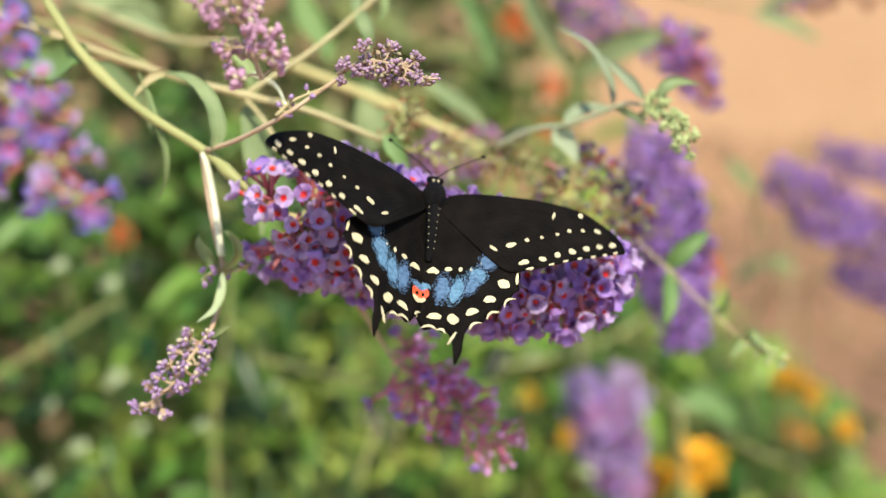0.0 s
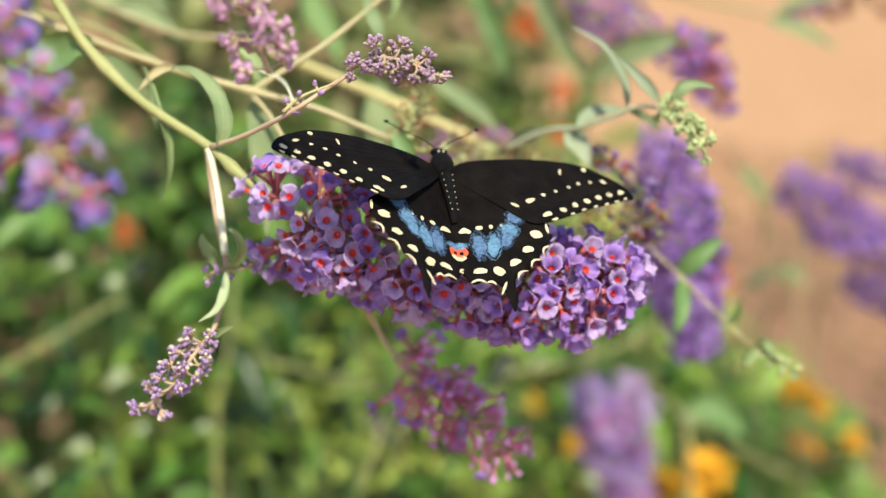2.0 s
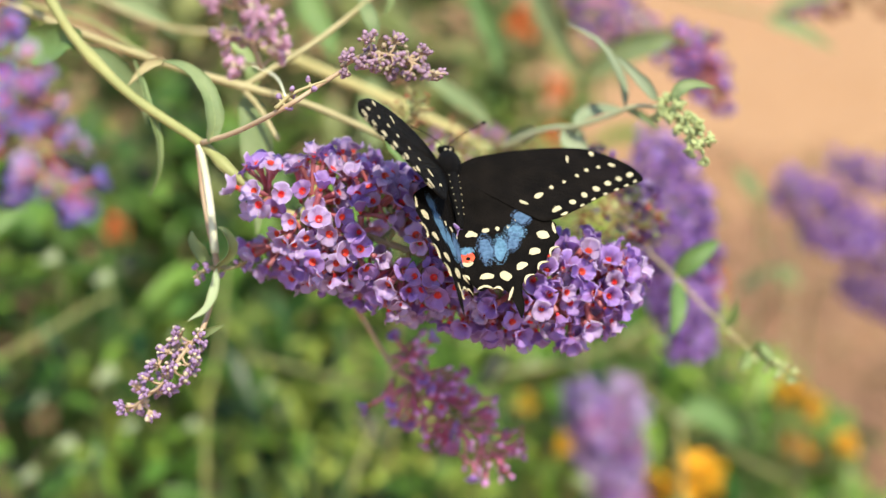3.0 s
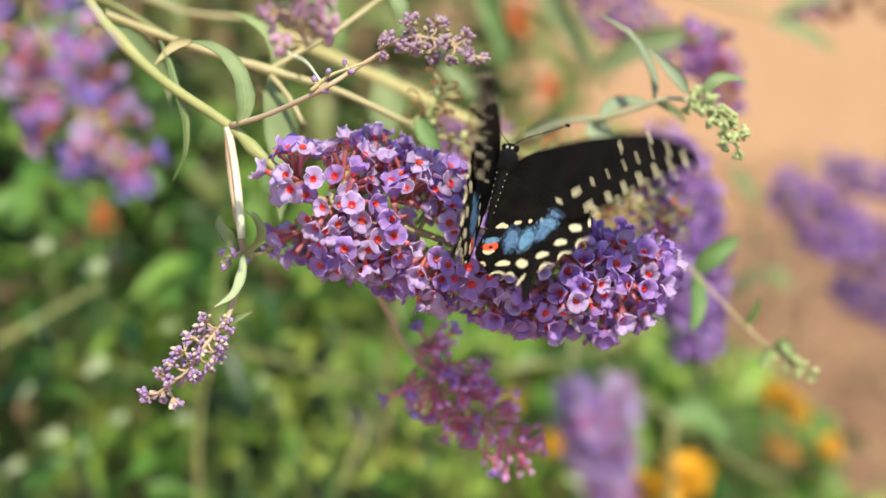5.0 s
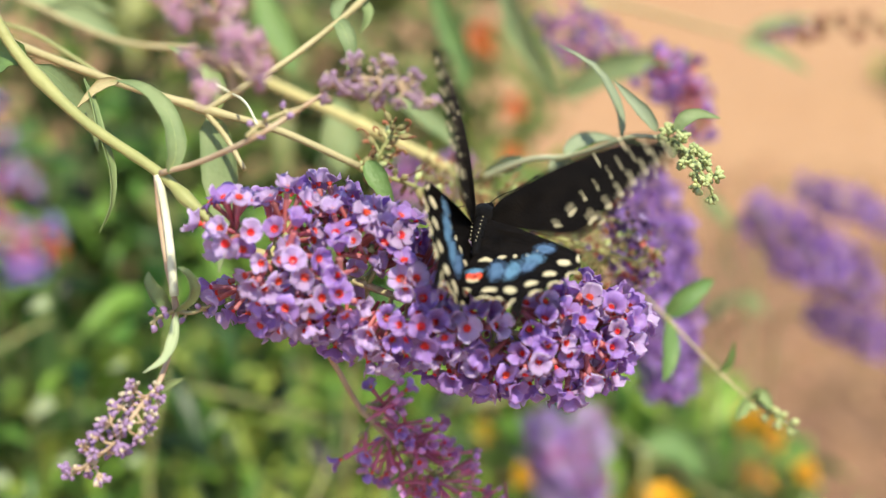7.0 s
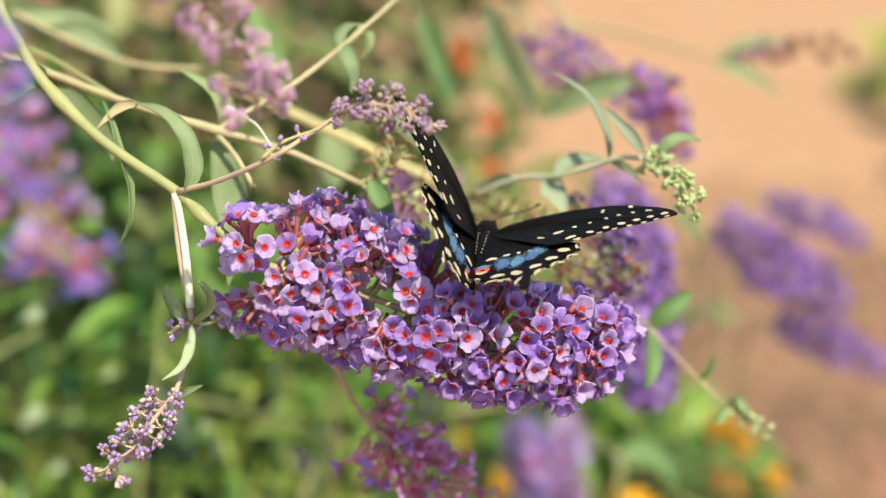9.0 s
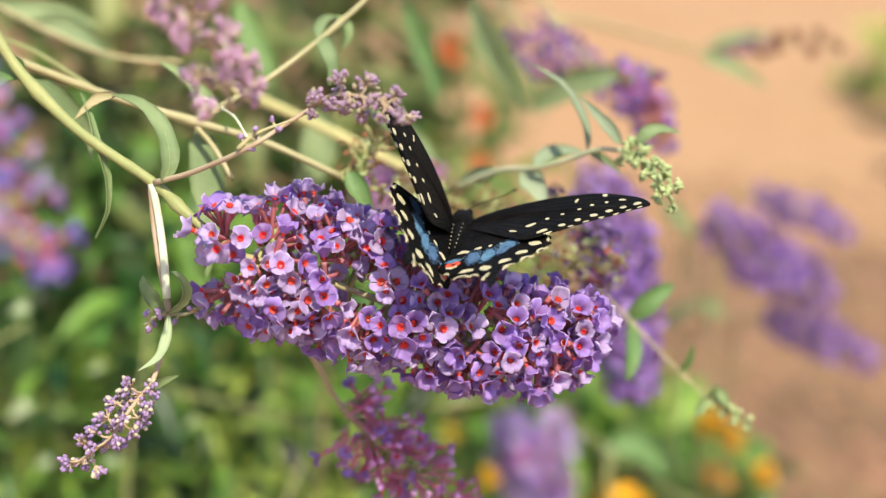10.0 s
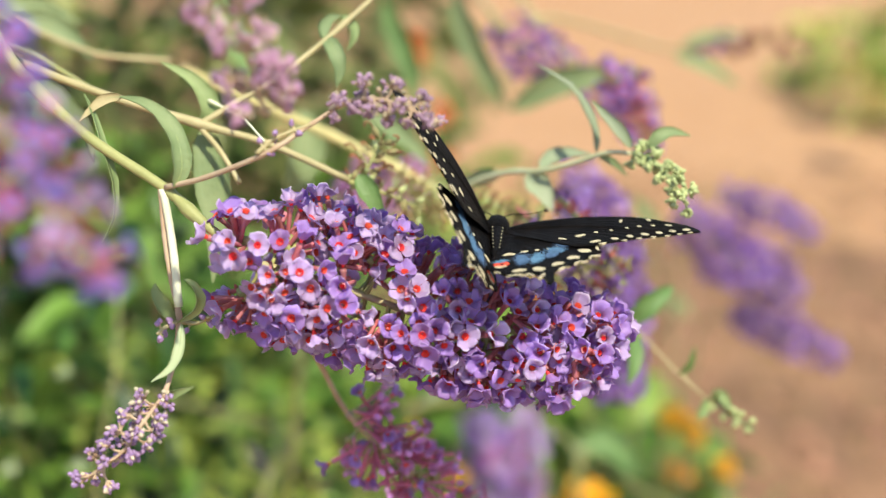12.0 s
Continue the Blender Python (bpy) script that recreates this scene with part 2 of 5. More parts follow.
def leaf_bm(pts, width, facing, fold=0.35, bm=None, rows=10, wave=0.06, point=0.35):
    """A lance-shaped leaf along the points with a folded midrib, two skins and a wavy edge."""
    bm = bm or bmesh.new()
    line = curve_points(pts, max(2, rows // (len(pts) - 1)))
    n = len(line)
    grid = []
    for i, q in enumerate(line):
        s = i / (n - 1)
        way = (line[min(i + 1, n - 1)] - line[max(i - 1, 0)]).normalized()
        across = way.cross(Vector(facing)).normalized()
        out = across.cross(way).normalized()
        w = width * 0.5 * (math.sin(math.pi * min(1.0, s ** 0.8)) ** 0.8 * (1 - point * s) + 0.04)
        ripple = 1 + wave * math.sin(i * 2.1)
        grid.append([[bm.verts.new(q + across * (k * w * ripple) + out * (abs(k) * w * fold + h * 0.00018 + (wave * w * math.sin(i * 1.7 + k) * abs(k))))
                      for k in (-1, -0.5, 0, 0.5, 1)] for h in (-1, 1)])
    for i in range(n - 1):
        for h in (0, 1):
            for k in range(4):
                a, b, c, d = grid[i][h][k], grid[i][h][k + 1], grid[i + 1][h][k + 1], grid[i + 1][h][k]
                bm.faces.new((a, b, c, d) if h else (d, c, b, a))
        for k in (0, 4):
            a, b, c, d = grid[i][0][k], grid[i][1][k], grid[i + 1][1][k], grid[i + 1][0][k]
            bm.faces.new((a, b, c, d) if k else (d, c, b, a))
    return bm


def leaf(parent, pts, width, facing=(0, -1, 0.5), material=LEAF, fold=0.35, label=""):
    ob = part("leaf", leaf_bm(rel(pts, parent), width, facing, fold), material, parent, label)
    part("midrib", tube_bm(rel(pts, parent), 0.00026, 0.0001, 5, per=4), LEAF_LIGHT, ob, "pale midrib")
    return ob


def along(direction, spin=0.0):
    """The turn that takes +Z to the direction."""
    return Vector(direction).normalized().to_track_quat('Z', 'Y').to_matrix().to_4x4() @ Matrix.Rotation(spin, 4, 'Z')


# ---- florets ----
def corolla_mesh(name, rng, cup, spread):
    """Four broad, rounded, slightly ruffled lobes round an open throat; metres, opening to +Z."""
    bm = bmesh.new()
    for k in range(4):
        a0 = k * math.pi / 2 + rng.uniform(-0.13, 0.13)
        size = rng.uniform(0.84, 1.1)
        tip = cup + rng.uniform(-0.3, 0.3)
        roll = rng.uniform(-1, 1)
        cols = []
        for j in range(7):
            u = j / 6 * 2 - 1
            col = []
            for i in range(5):
                s = i / 4
                a = a0 + u * (0.76 + 0.10 * s)
                edge = 1 - 0.17 * abs(u) ** 4 + 0.05 * math.cos(u * 8 + k) - 0.05 * math.exp(-(u * 5) ** 2)
                reach = 0.0008 + s * 0.0022 * size * spread * (1 + (edge - 1) * s)
                if cup > 0.5:
                    a = a0 + u * (0.79 - 0.10 * max(0.0, s - 0.45))
                    rise = 0.0021 * size * spread / 1.2
                    rim = 0.0008 + 0.0011 * spread * s ** 1.3 + 0.0012 * (1.25 - cup) * max(0.0, s - 0.55)
                    rim *= 1 - 0.10 * (1 - abs(u)) * (s > 0.9)
                    z = rise * math.sin(s * 1.45) * (1 - 0.42 * abs(u) ** 4 * s ** 3 + 0.06 * math.sin(u * 5 + k) * s) + 0.00016 * s * math.sin(u * 6 + k * 2)
                    col.append((rim * math.cos(a), rim * math.sin(a), z))
                    continue
                z = math.sin(tip) * (reach - 0.0008) * (0.4 + 0.9 * s) + 0.00042 * s * math.sin(u * 3.3 + k * 2) + 0.00035 * u * u * s
                flat = 1 - (0.55 if cup > 0.5 else 0.35) * abs(math.sin(tip)) * s
                z += roll * u * s * 0.0005 + (k % 2) * 0.00012 * s - 0.00045 * (1 - s) ** 3
                col.append((reach * flat * math.cos(a), reach * flat * math.sin(a), z))
            cols.append(col)
        vs = [[bm.verts.new(p) for p in c] for c in cols]
        low = [[bm.verts.new((p[0], p[1], p[2] - 0.00012)) for p in c] for c in cols]
        for j in range(6):
            for i in range(4):
                bm.faces.new((vs[j][i], vs[j][i + 1], vs[j + 1][i + 1], vs[j + 1][i]))
                bm.faces.new((low[j + 1][i], low[j + 1][i + 1], low[j][i + 1], low[j][i]))
            bm.faces.new((vs[j][4], low[j][4], low[j + 1][4], vs[j + 1][4]))
    bmesh.ops.recalc_face_normals(bm, faces=bm.faces)
    me = bpy.data.meshes.new(name)
    bm.to_mesh(me)
    bm.free()
    return me


def corolla_tube_mesh(name, length, bend, wide=0.00085, slim=0.00042):
    bm = tube_bm([(0, 0, -0.0012), (0, 0, -0.3 * length), (bend * 0.4, 0, -0.65 * length), (bend, 0, -length)], wide, slim, 7, per=2)
    me = bpy.data.meshes.new(name)
    bm.to_mesh(me)
    bm.free()
    return me


def eye_mesh(name):
    bm = bmesh.new()
    rings = []
    for r, z in ((0.00096, -0.0001), (0.00078, -0.0003), (0.00062, -0.0007), (0.00046, -0.0011), (0.0002, -0.0013)):
        rings.append([bm.verts.new((r * math.cos(a), r * math.sin(a), z)) for a in [k * math.pi / 5 for k in range(10)]])
    for a, b in zip(rings, rings[1:]):
        for k in range(10):
            bm.faces.new((a[k], a[(k + 1) % 10], b[(k + 1) % 10], b[k]))
    bm.faces.new(rings[-1])
    me = bpy.data.meshes.new(name)
    bm.to_mesh(me)
    bm.free()
    return me


def bud_mesh(name, long=1.6, r=0.0008, lobes=4):
    bm = bmesh.new()
    rings = []
    for i in range(6):
        s = i / 5
        rr = r * (0.35 + math.sin(math.pi * (0.15 + 0.8 * s)) * 0.75)
        rings.append([bm.verts.new((rr * (1 + 0.10 * math.cos(a * lobes)) * math.cos(a), rr * (1 + 0.10 * math.cos(a * lobes)) * math.sin(a), (s - 0.4) * r * 2 * long)) for a in [k * math.pi / 4 for k in range(8)]])
    for a, b in zip(rings, rings[1:]):
        for k in range(8):
            bm.faces.new((a[k], a[(k + 1) % 8], b[(k + 1) % 8], b[k]))
    bm.faces.new(rings[0][::-1])
    bm.faces.new(rings[-1])
    me = bpy.data.meshes.new(name)
    bm.to_mesh(me)
    bm.free()
    return me


rng = random.Random(4)
COROLLAS = [corolla_mesh("corolla", rng, c, s) for c, s in ((0.12, 1.12), (0.3, 1.18), (-0.12, 1.1), (0.2, 1.02), (0.55, 1.3), (0.85, 1.3), (0.7, 1.38))]
OPEN_COROLLAS = [corolla_mesh("corolla", rng, c, s) for c, s in ((0.15, 1.0), (0.35, 1.08), (-0.15, 0.98), (0.22, 0.92), (0.05, 1.04), (0.45, 1.05))]
CUP_COROLLAS = [corolla_mesh("corolla", rng, c, s) for c, s in ((0.9, 1.2), (1.1, 1.3), (1.3, 1.4), (0.8, 1.15), (0.65, 1.2), (1.2, 1.2))]
TUBES = [corolla_tube_mesh("tube", 0.0085, b) for b in (0.0, 0.0006, -0.0008)]
THIN_TUBES = [corolla_tube_mesh("tube", 0.0085, b, 0.00068, 0.00036) for b in (0.0, 0.0007, -0.0006, 0.0003)]
LONG_TUBES = [corolla_tube_mesh("tube", 0.011, b) for b in (0.0006, -0.0009)]
EYES = [eye_mesh("eye")]
BUDS = [bud_mesh("bud", 1.0), bud_mesh("bud", 1.35, 0.0008), bud_mesh("bud", 1.15, 0.0009)]
for me in COROLLAS + OPEN_COROLLAS + CUP_COROLLAS + THIN_TUBES + TUBES + LONG_TUBES + EYES + BUDS:
    me.polygons.foreach_set("use_smooth", [True] * len(me.polygons))


def shared(name, me, material, parent, m):
    """One more object on a shared mesh, with its own material."""
    ob = new(name, me)
    if not me.materials:
        me.materials.append(material)
    ob.material_slots[0].link = 'OBJECT'
    ob.material_slots[0].material = material
    ob.parent = parent
    ob.matrix_basis = m
    return ob


def floret(parent, at, way, petal, rng, size=1.0, tube=True, eye=True, corollas=COROLLAS, tubes=TUBES):
    m = Matrix.Translation(at) @ along(way, rng.uniform(0, 6.3)) @ Matrix.Diagonal((size, size, size, 1))
    f = shared("floret", rng.choice(corollas), petal, parent, m)
    if tube:
        shared("tube", rng.choice(tubes), TUBE, f, Matrix())
    if eye:
        shared("eye", EYES[0], EYE, f, Matrix())
    return f


def flower_spike(name, pts, radii, count, petal, label, seed, size=1.0, lean=0.2, side=None, detail=True, group="flower spikes", rough=0.12, tubes=TUBES, cymes=9, axis_mat=STEM_TAN, space=0.0040, foot=None, cupped=0.5, category="flower"):
    """A long cluster of florets in whorls round a stem; radii: how far the faces of the florets stand from it, from base to tip; foot: the way of its stalk."""
    rng = random.Random(seed)
    ob = thing(name, pts[0], label, category, group)
    line = curve_points(rel(pts, ob), 12)
    part("axis", tube_bm(rel(pts, ob), 0.0011, 0.0006, 6), axis_mat, ob)
    if foot:
        part("stalk", tube_bm(rel([pts[0]] + foot, ob), 0.0011, 0.0014, 6), axis_mat, ob)
    n = len(line)
    spots = []
    tries = 0
    while len(spots) < count and tries < count * 50:
        tries += 1
        w = rng.randrange(cymes)
        s = min(max((w + 0.5 + rng.gauss(0, 0.24)) / cymes, 0.0), 1.0)
        i = min(int(s * (n - 1)), n - 2)
        o, way = line[i], (line[i + 1] - line[i]).normalized()
        a = rng.uniform(0, 2 * math.pi)
        u = way.orthogonal().normalized()
        radial = u * math.cos(a) + way.cross(u) * math.sin(a)
        end = (s - 0.85) / 0.15 if s > 0.85 else 0.0
        start = (0.10 - s) / 0.10 if s < 0.10 else 0.0
        out = (radial + way * (lean + rng.gauss(0, 0.22) + end * 1.6 - start * 1.0)).normalized()
        k = s * (len(radii) - 1)
        r = radii[int(k)] + (radii[min(int(k) + 1, len(radii) - 1)] - radii[int(k)]) * (k - int(k))
        at = o + out * r * (1 + rng.gauss(-0.02, rough))
        if any((at - q).length < space * size for q in spots):
            continue
        spots.append(at)
        face = out + Vector((rng.gauss(0, 0.30), rng.gauss(0, 0.30), rng.gauss(0, 0.30))) + (Vector(side) * max(0.0, 0.8 - s) if side else Vector())
        cups = COROLLAS[4:] if rng.random() < (s * 0.9 if cupped == 0.5 else cupped) else COROLLAS[:4]
        floret(ob, at, face, petal if not isinstance(petal, list) else rng.choice(petal), rng, size * rng.uniform(0.82, 1.12), detail, detail, cups, tubes)
    return ob


def at_share(values, s):
    k = min(max(s, 0.0), 1.0) * (len(values) - 1)
    i = min(int(k), len(values) - 2)
    return values[i] + (values[i + 1] - values[i]) * (k - i)


def raceme(name, pts, radii, whorls, cymes, each, petal, label, seed, size=1.0, lean=0.25, cup=(0.1, 0.95), closed=(0.0, 0.0), spread=0.5, tube=0.0085, space=0.0035, axis_mat=STEM_TAN, tube_mat=TUBE, foot=None, droop=0.0, bud_mat=None, gaps=(), seat=None):
    """A flower spike of whorls of stalked fans of long-tubed florets; cup and closed: their shares at base and tip; seat: a clear slope for what sits on it."""
    rng = random.Random(seed)
    ob = thing(name, pts[0], label, "flower", "flower spikes")
    line = curve_points(rel(pts, ob), 12)
    part("axis", tube_bm(rel(pts, ob), 0.0011, 0.0006, 7), axis_mat, ob)
    if foot:
        part("stalk", tube_bm(rel([pts[0]] + foot, ob), 0.0011, 0.0014, 6), axis_mat, ob)
    green = bmesh.new()
    n, spots, turn = len(line), [], rng.uniform(0, 6)
    for w in range(whorls):
        for c in range(cymes):
            s = (w + (c + 0.5) / cymes + rng.uniform(-0.2, 0.2)) / whorls
            i = min(int(s * (n - 1)), n - 2)
            o, way = line[i], (line[i + 1] - line[i]).normalized()
            u = way.orthogonal().normalized()
            a = turn + (w * cymes + c) * 2.4 + rng.uniform(-0.25, 0.25)
            radial = u * math.cos(a) + way.cross(u) * math.sin(a)
            ends = max(0.0, (s - 0.76) / 0.24) * 1.15 - max(0.0, (0.12 - s) / 0.12) * 0.5
            out = (radial + way * (lean + ends + rng.gauss(0, 0.12)) + Vector((0, 0, -droop))).normalized()
            r = at_share(radii, s) * rng.uniform(0.95, 1.06)
            long = tube * size
            hub = o + out * max(r - long, 0.002)
            tube_bm([o, (o + hub) / 2 + way * 0.0006, hub], 0.0006, 0.00045, 5, per=2, bm=green)
            made, wanted = 0, each if out.y < 0.72 else each // 3
            for k in range(each * 8):
                if made == wanted:
                    break
                d = (out + Vector((rng.gauss(0, spread), rng.gauss(0, spread), rng.gauss(0, spread)))).normalized()
                if d.dot(out) < 0.35:
                    continue
                rise = math.degrees(math.atan2(d.z, -d.y))
                if any(s0 < s < s1 and low < rise < high for s0, s1, low, high in gaps):
                    continue
                ln = long * rng.uniform(0.78, 1.14) * (1.22 if gaps and rise > 60 else 1.0)
                at = hub + d * ln
                over = at + ob.location
                if seat and seat[0] < over.x < seat[1] and over.z > seat[3] + (over.y - seat[2]) * seat[4]:
                    continue
                if any((at - q).length < space * size for q in spots):
                    continue
                spots.append(at)
                made += 1
                z = size * rng.uniform(0.84, 1.12)
                # Base favours the third tint; on the large spike its pallor imitates sunlight.
                tint = petal[2] if s < 0.3 and rng.random() < 0.5 else rng.choice(petal)
                bell = rng.random() < at_share(cup, s)
                turned = 0.30 if bell else 0.17
                z *= 0.96 if bell else 0.83
                face = d + Vector((rng.gauss(0, turned), rng.gauss(0, turned), rng.gauss(0, turned)))
                m = Matrix.Translation(at) @ along(face, rng.uniform(0, 6.3)) @ Matrix.Diagonal((z, z, z, 1))
                if rng.random() < at_share(closed, s):
                    f = shared("floret", rng.choice(BUDS), bud_mat or tint, ob, m)
                    deep = Matrix.Diagonal((0.8, 0.8, ln / z / 0.0085, 1))
                else:
                    f = shared("floret", rng.choice(CUP_COROLLAS if bell else OPEN_COROLLAS), tint, ob, m)
                    shared("eye", EYES[0], EYE, f, Matrix.Diagonal((0.56, 0.56, 0.8, 1)) if bell else Matrix.Diagonal((0.86, 0.86, 1, 1)))
                    deep = Matrix.Diagonal((1, 1, ln / z / 0.0085, 1))
                shared("tube", rng.choice(THIN_TUBES), tube_mat, f, deep)
                tube_bm([hub, hub + d * ln * 0.28], 0.0005 * size, 0.00075 * size, 5, per=1, bm=green)
    tagged(part("green_stalk", green, STEM, ob, "green stalks of the florets"), kind="stuff")
    return ob


def bud_cluster(name, pts, r0, r1, count, material, label, seed, size=1.0, group="bud clusters", stalk=STEM_TAN, cymes=7, second=None):
    """Small closed buds on short stalks round a twig's end."""
    rng = random.Random(seed)
    ob = thing(name, pts[0], label, "flower bud", group)
    line = curve_points(rel(pts, ob), 10)
    part("axis", tube_bm(rel(pts, ob), 0.0006, 0.0003, 6), stalk, ob)
    stalks = bmesh.new()
    n = len(line)
    hubs = []
    for c in range(cymes * 2):
        s = (c // 2 + 0.4 + rng.uniform(-0.15, 0.15)) / cymes
        i = min(int(s * (n - 1)), n - 2)
        o, way = line[i], (line[i + 1] - line[i]).normalized()
        u = way.orthogonal().normalized()
        a = c * math.pi + (c // 2) * 1.4 + rng.uniform(-0.4, 0.4)
        radial = u * math.cos(a) + way.cross(u) * math.sin(a)
        r = (r0 + (r1 - r0) * s) * rng.uniform(0.7, 1.05)
        hub = o + (radial + way * 0.35).normalized() * r * 0.55
        tube_bm([o, (o + hub) / 2 + way * 0.0004, hub], 0.00035, 0.00028, 5, per=2, bm=stalks)
        hubs.append((hub, (radial + way * 0.35).normalized(), r))
    for k in range(count):
        hub, out, r = hubs[k % len(hubs)]
        d = (out + Vector((rng.gauss(0, 0.6), rng.gauss(0, 0.6), rng.gauss(0, 0.6)))).normalized()
        at = hub + d * r * rng.uniform(0.22, 0.5)
        tube_bm([hub, at], 0.00022, 0.0002, 4, per=1, bm=stalks)
        z = size * rng.uniform(0.75, 1.2)
        shared("bud", rng.choice(BUDS), second if second and rng.random() < 0.2 else material, ob, Matrix.Translation(at) @ along(d) @ Matrix.Diagonal((z, z, z, 1)))
    tagged(part("stalk", stalks, stalk, ob), kind="stuff")
    return ob


def hook_mesh(name, long, curl, r=0.00024):
    """A dried floret: a thin tube that curls over at its end."""
    pts = [Vector((0, 0, 0))]
    for k in range(6):
        a = curl * (k / 5) ** 1.6
        pts.append(pts[-1] + Vector((math.sin(a), 0.12 * math.sin(k * 1.7), math.cos(a))) * long / 6)
    bm = tube_bm(pts, r * 0.9, r * 1.25, 6, per=2)
    me = bpy.data.meshes.new(name)
    bm.to_mesh(me)
    bm.free()
    me.polygons.foreach_set("use_smooth", [True] * len(me.polygons))
    return me


HOOKS = [hook_mesh("hook", 0.0042, 2.6), hook_mesh("hook", 0.0034, 3.4), hook_mesh("hook", 0.0048, 1.8), hook_mesh("hook", 0.0038, 4.2)]


def withered_cyme(pts, reach, count, label, seed, tone=None, size=1.0, foot=None):
    """A spent cluster: pale green seed cups on short stalks, each with its curled brown floret."""
    rng = random.Random(seed)
    ob = thing("withered_spike", pts[0], label, "flower", "withered spikes")
    line = curve_points(rel(pts, ob), 8)
    part("axis", tube_bm(rel(pts, ob), 0.0007, 0.0004, 6), STEM, ob)
    if foot:
        part("stalk", tube_bm(rel([pts[0]] + foot, ob), 0.0007, 0.0009, 6), STEM, ob)
    green = bmesh.new()
    for k in range(count):
        s = (k + rng.random()) / count
        i = min(int(s * (len(line) - 1)), len(line) - 2)
        way = (line[i + 1] - line[i]).normalized()
        u = way.orthogonal().normalized()
        a = k * 2.4 + rng.uniform(-0.4, 0.4)
        out = (u * math.cos(a) + way.cross(u) * math.sin(a) + way * 0.4 + Vector((0, 0, 0.25))).normalized()
        at = line[i] + out * reach * rng.uniform(0.35, 1.0)
        tube_bm([line[i], (line[i] + at) / 2 + way * 0.0005, at], 0.0003, 0.0003, 5, per=2, bm=green)
        z = size * rng.uniform(0.8, 1.2)
        cup = shared("seed_cup", rng.choice(BUDS), SEED if rng.random() < 0.7 else BUD_GREEN, ob, Matrix.Translation(at) @ along(out) @ Matrix.Diagonal((z * 0.9, z * 0.9, z * 1.3, 1)))
        shared("floret", rng.choice(HOOKS), (tone or [DRY])[k % len(tone or [DRY])], cup, Matrix.Translation((0, 0, 0.0006)) @ Matrix.Rotation(rng.uniform(0, 6.3), 4, 'Z'))
    tagged(part("green_stalk", green, STEM, ob), kind="stuff")
    return ob


# ---- ground ----
def build_ground():
    bm = bmesh.new()
    n = 80
    rows = []
    steps = [(-1 if k < n / 2 else 1) * abs(2 * k / n - 1) ** 3 * 60 for k in range(n + 1)]
    for y in steps:
        rows.append([bm.verts.new((x, y + 2, 0.006 * noise.noise((x * 1.7, y * 1.7 + 3.4, 3)))) for x in steps])
    for a, b in zip(rows, rows[1:]):
        for i in range(n):
            bm.faces.new((a[i], a[i + 1], b[i + 1], b[i]))
    g = part("ground", bm, ground_material())
    return tagged(g, "bare orange clay soil in bright sun", "ground", kind="structure")


build_ground()


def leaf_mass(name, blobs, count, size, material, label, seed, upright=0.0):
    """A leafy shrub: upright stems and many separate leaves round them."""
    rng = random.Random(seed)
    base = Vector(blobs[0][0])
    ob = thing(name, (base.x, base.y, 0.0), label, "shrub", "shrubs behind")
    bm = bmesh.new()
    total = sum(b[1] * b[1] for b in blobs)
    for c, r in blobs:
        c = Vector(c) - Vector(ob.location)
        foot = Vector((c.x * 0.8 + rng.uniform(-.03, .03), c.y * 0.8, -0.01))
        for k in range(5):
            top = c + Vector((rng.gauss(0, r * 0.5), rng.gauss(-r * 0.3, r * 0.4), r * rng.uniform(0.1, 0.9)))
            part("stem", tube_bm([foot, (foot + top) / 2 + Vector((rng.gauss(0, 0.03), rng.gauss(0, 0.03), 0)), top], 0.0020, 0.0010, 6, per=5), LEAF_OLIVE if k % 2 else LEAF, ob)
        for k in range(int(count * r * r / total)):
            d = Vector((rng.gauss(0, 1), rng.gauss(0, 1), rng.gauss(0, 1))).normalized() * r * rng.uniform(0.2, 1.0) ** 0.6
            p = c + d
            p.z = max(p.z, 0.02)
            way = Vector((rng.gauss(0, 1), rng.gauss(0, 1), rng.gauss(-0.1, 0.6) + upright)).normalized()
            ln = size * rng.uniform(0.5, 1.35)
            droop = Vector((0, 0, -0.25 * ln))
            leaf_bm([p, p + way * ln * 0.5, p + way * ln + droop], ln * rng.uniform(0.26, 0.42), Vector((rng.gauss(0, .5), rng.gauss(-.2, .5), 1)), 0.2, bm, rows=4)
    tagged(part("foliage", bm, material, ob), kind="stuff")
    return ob


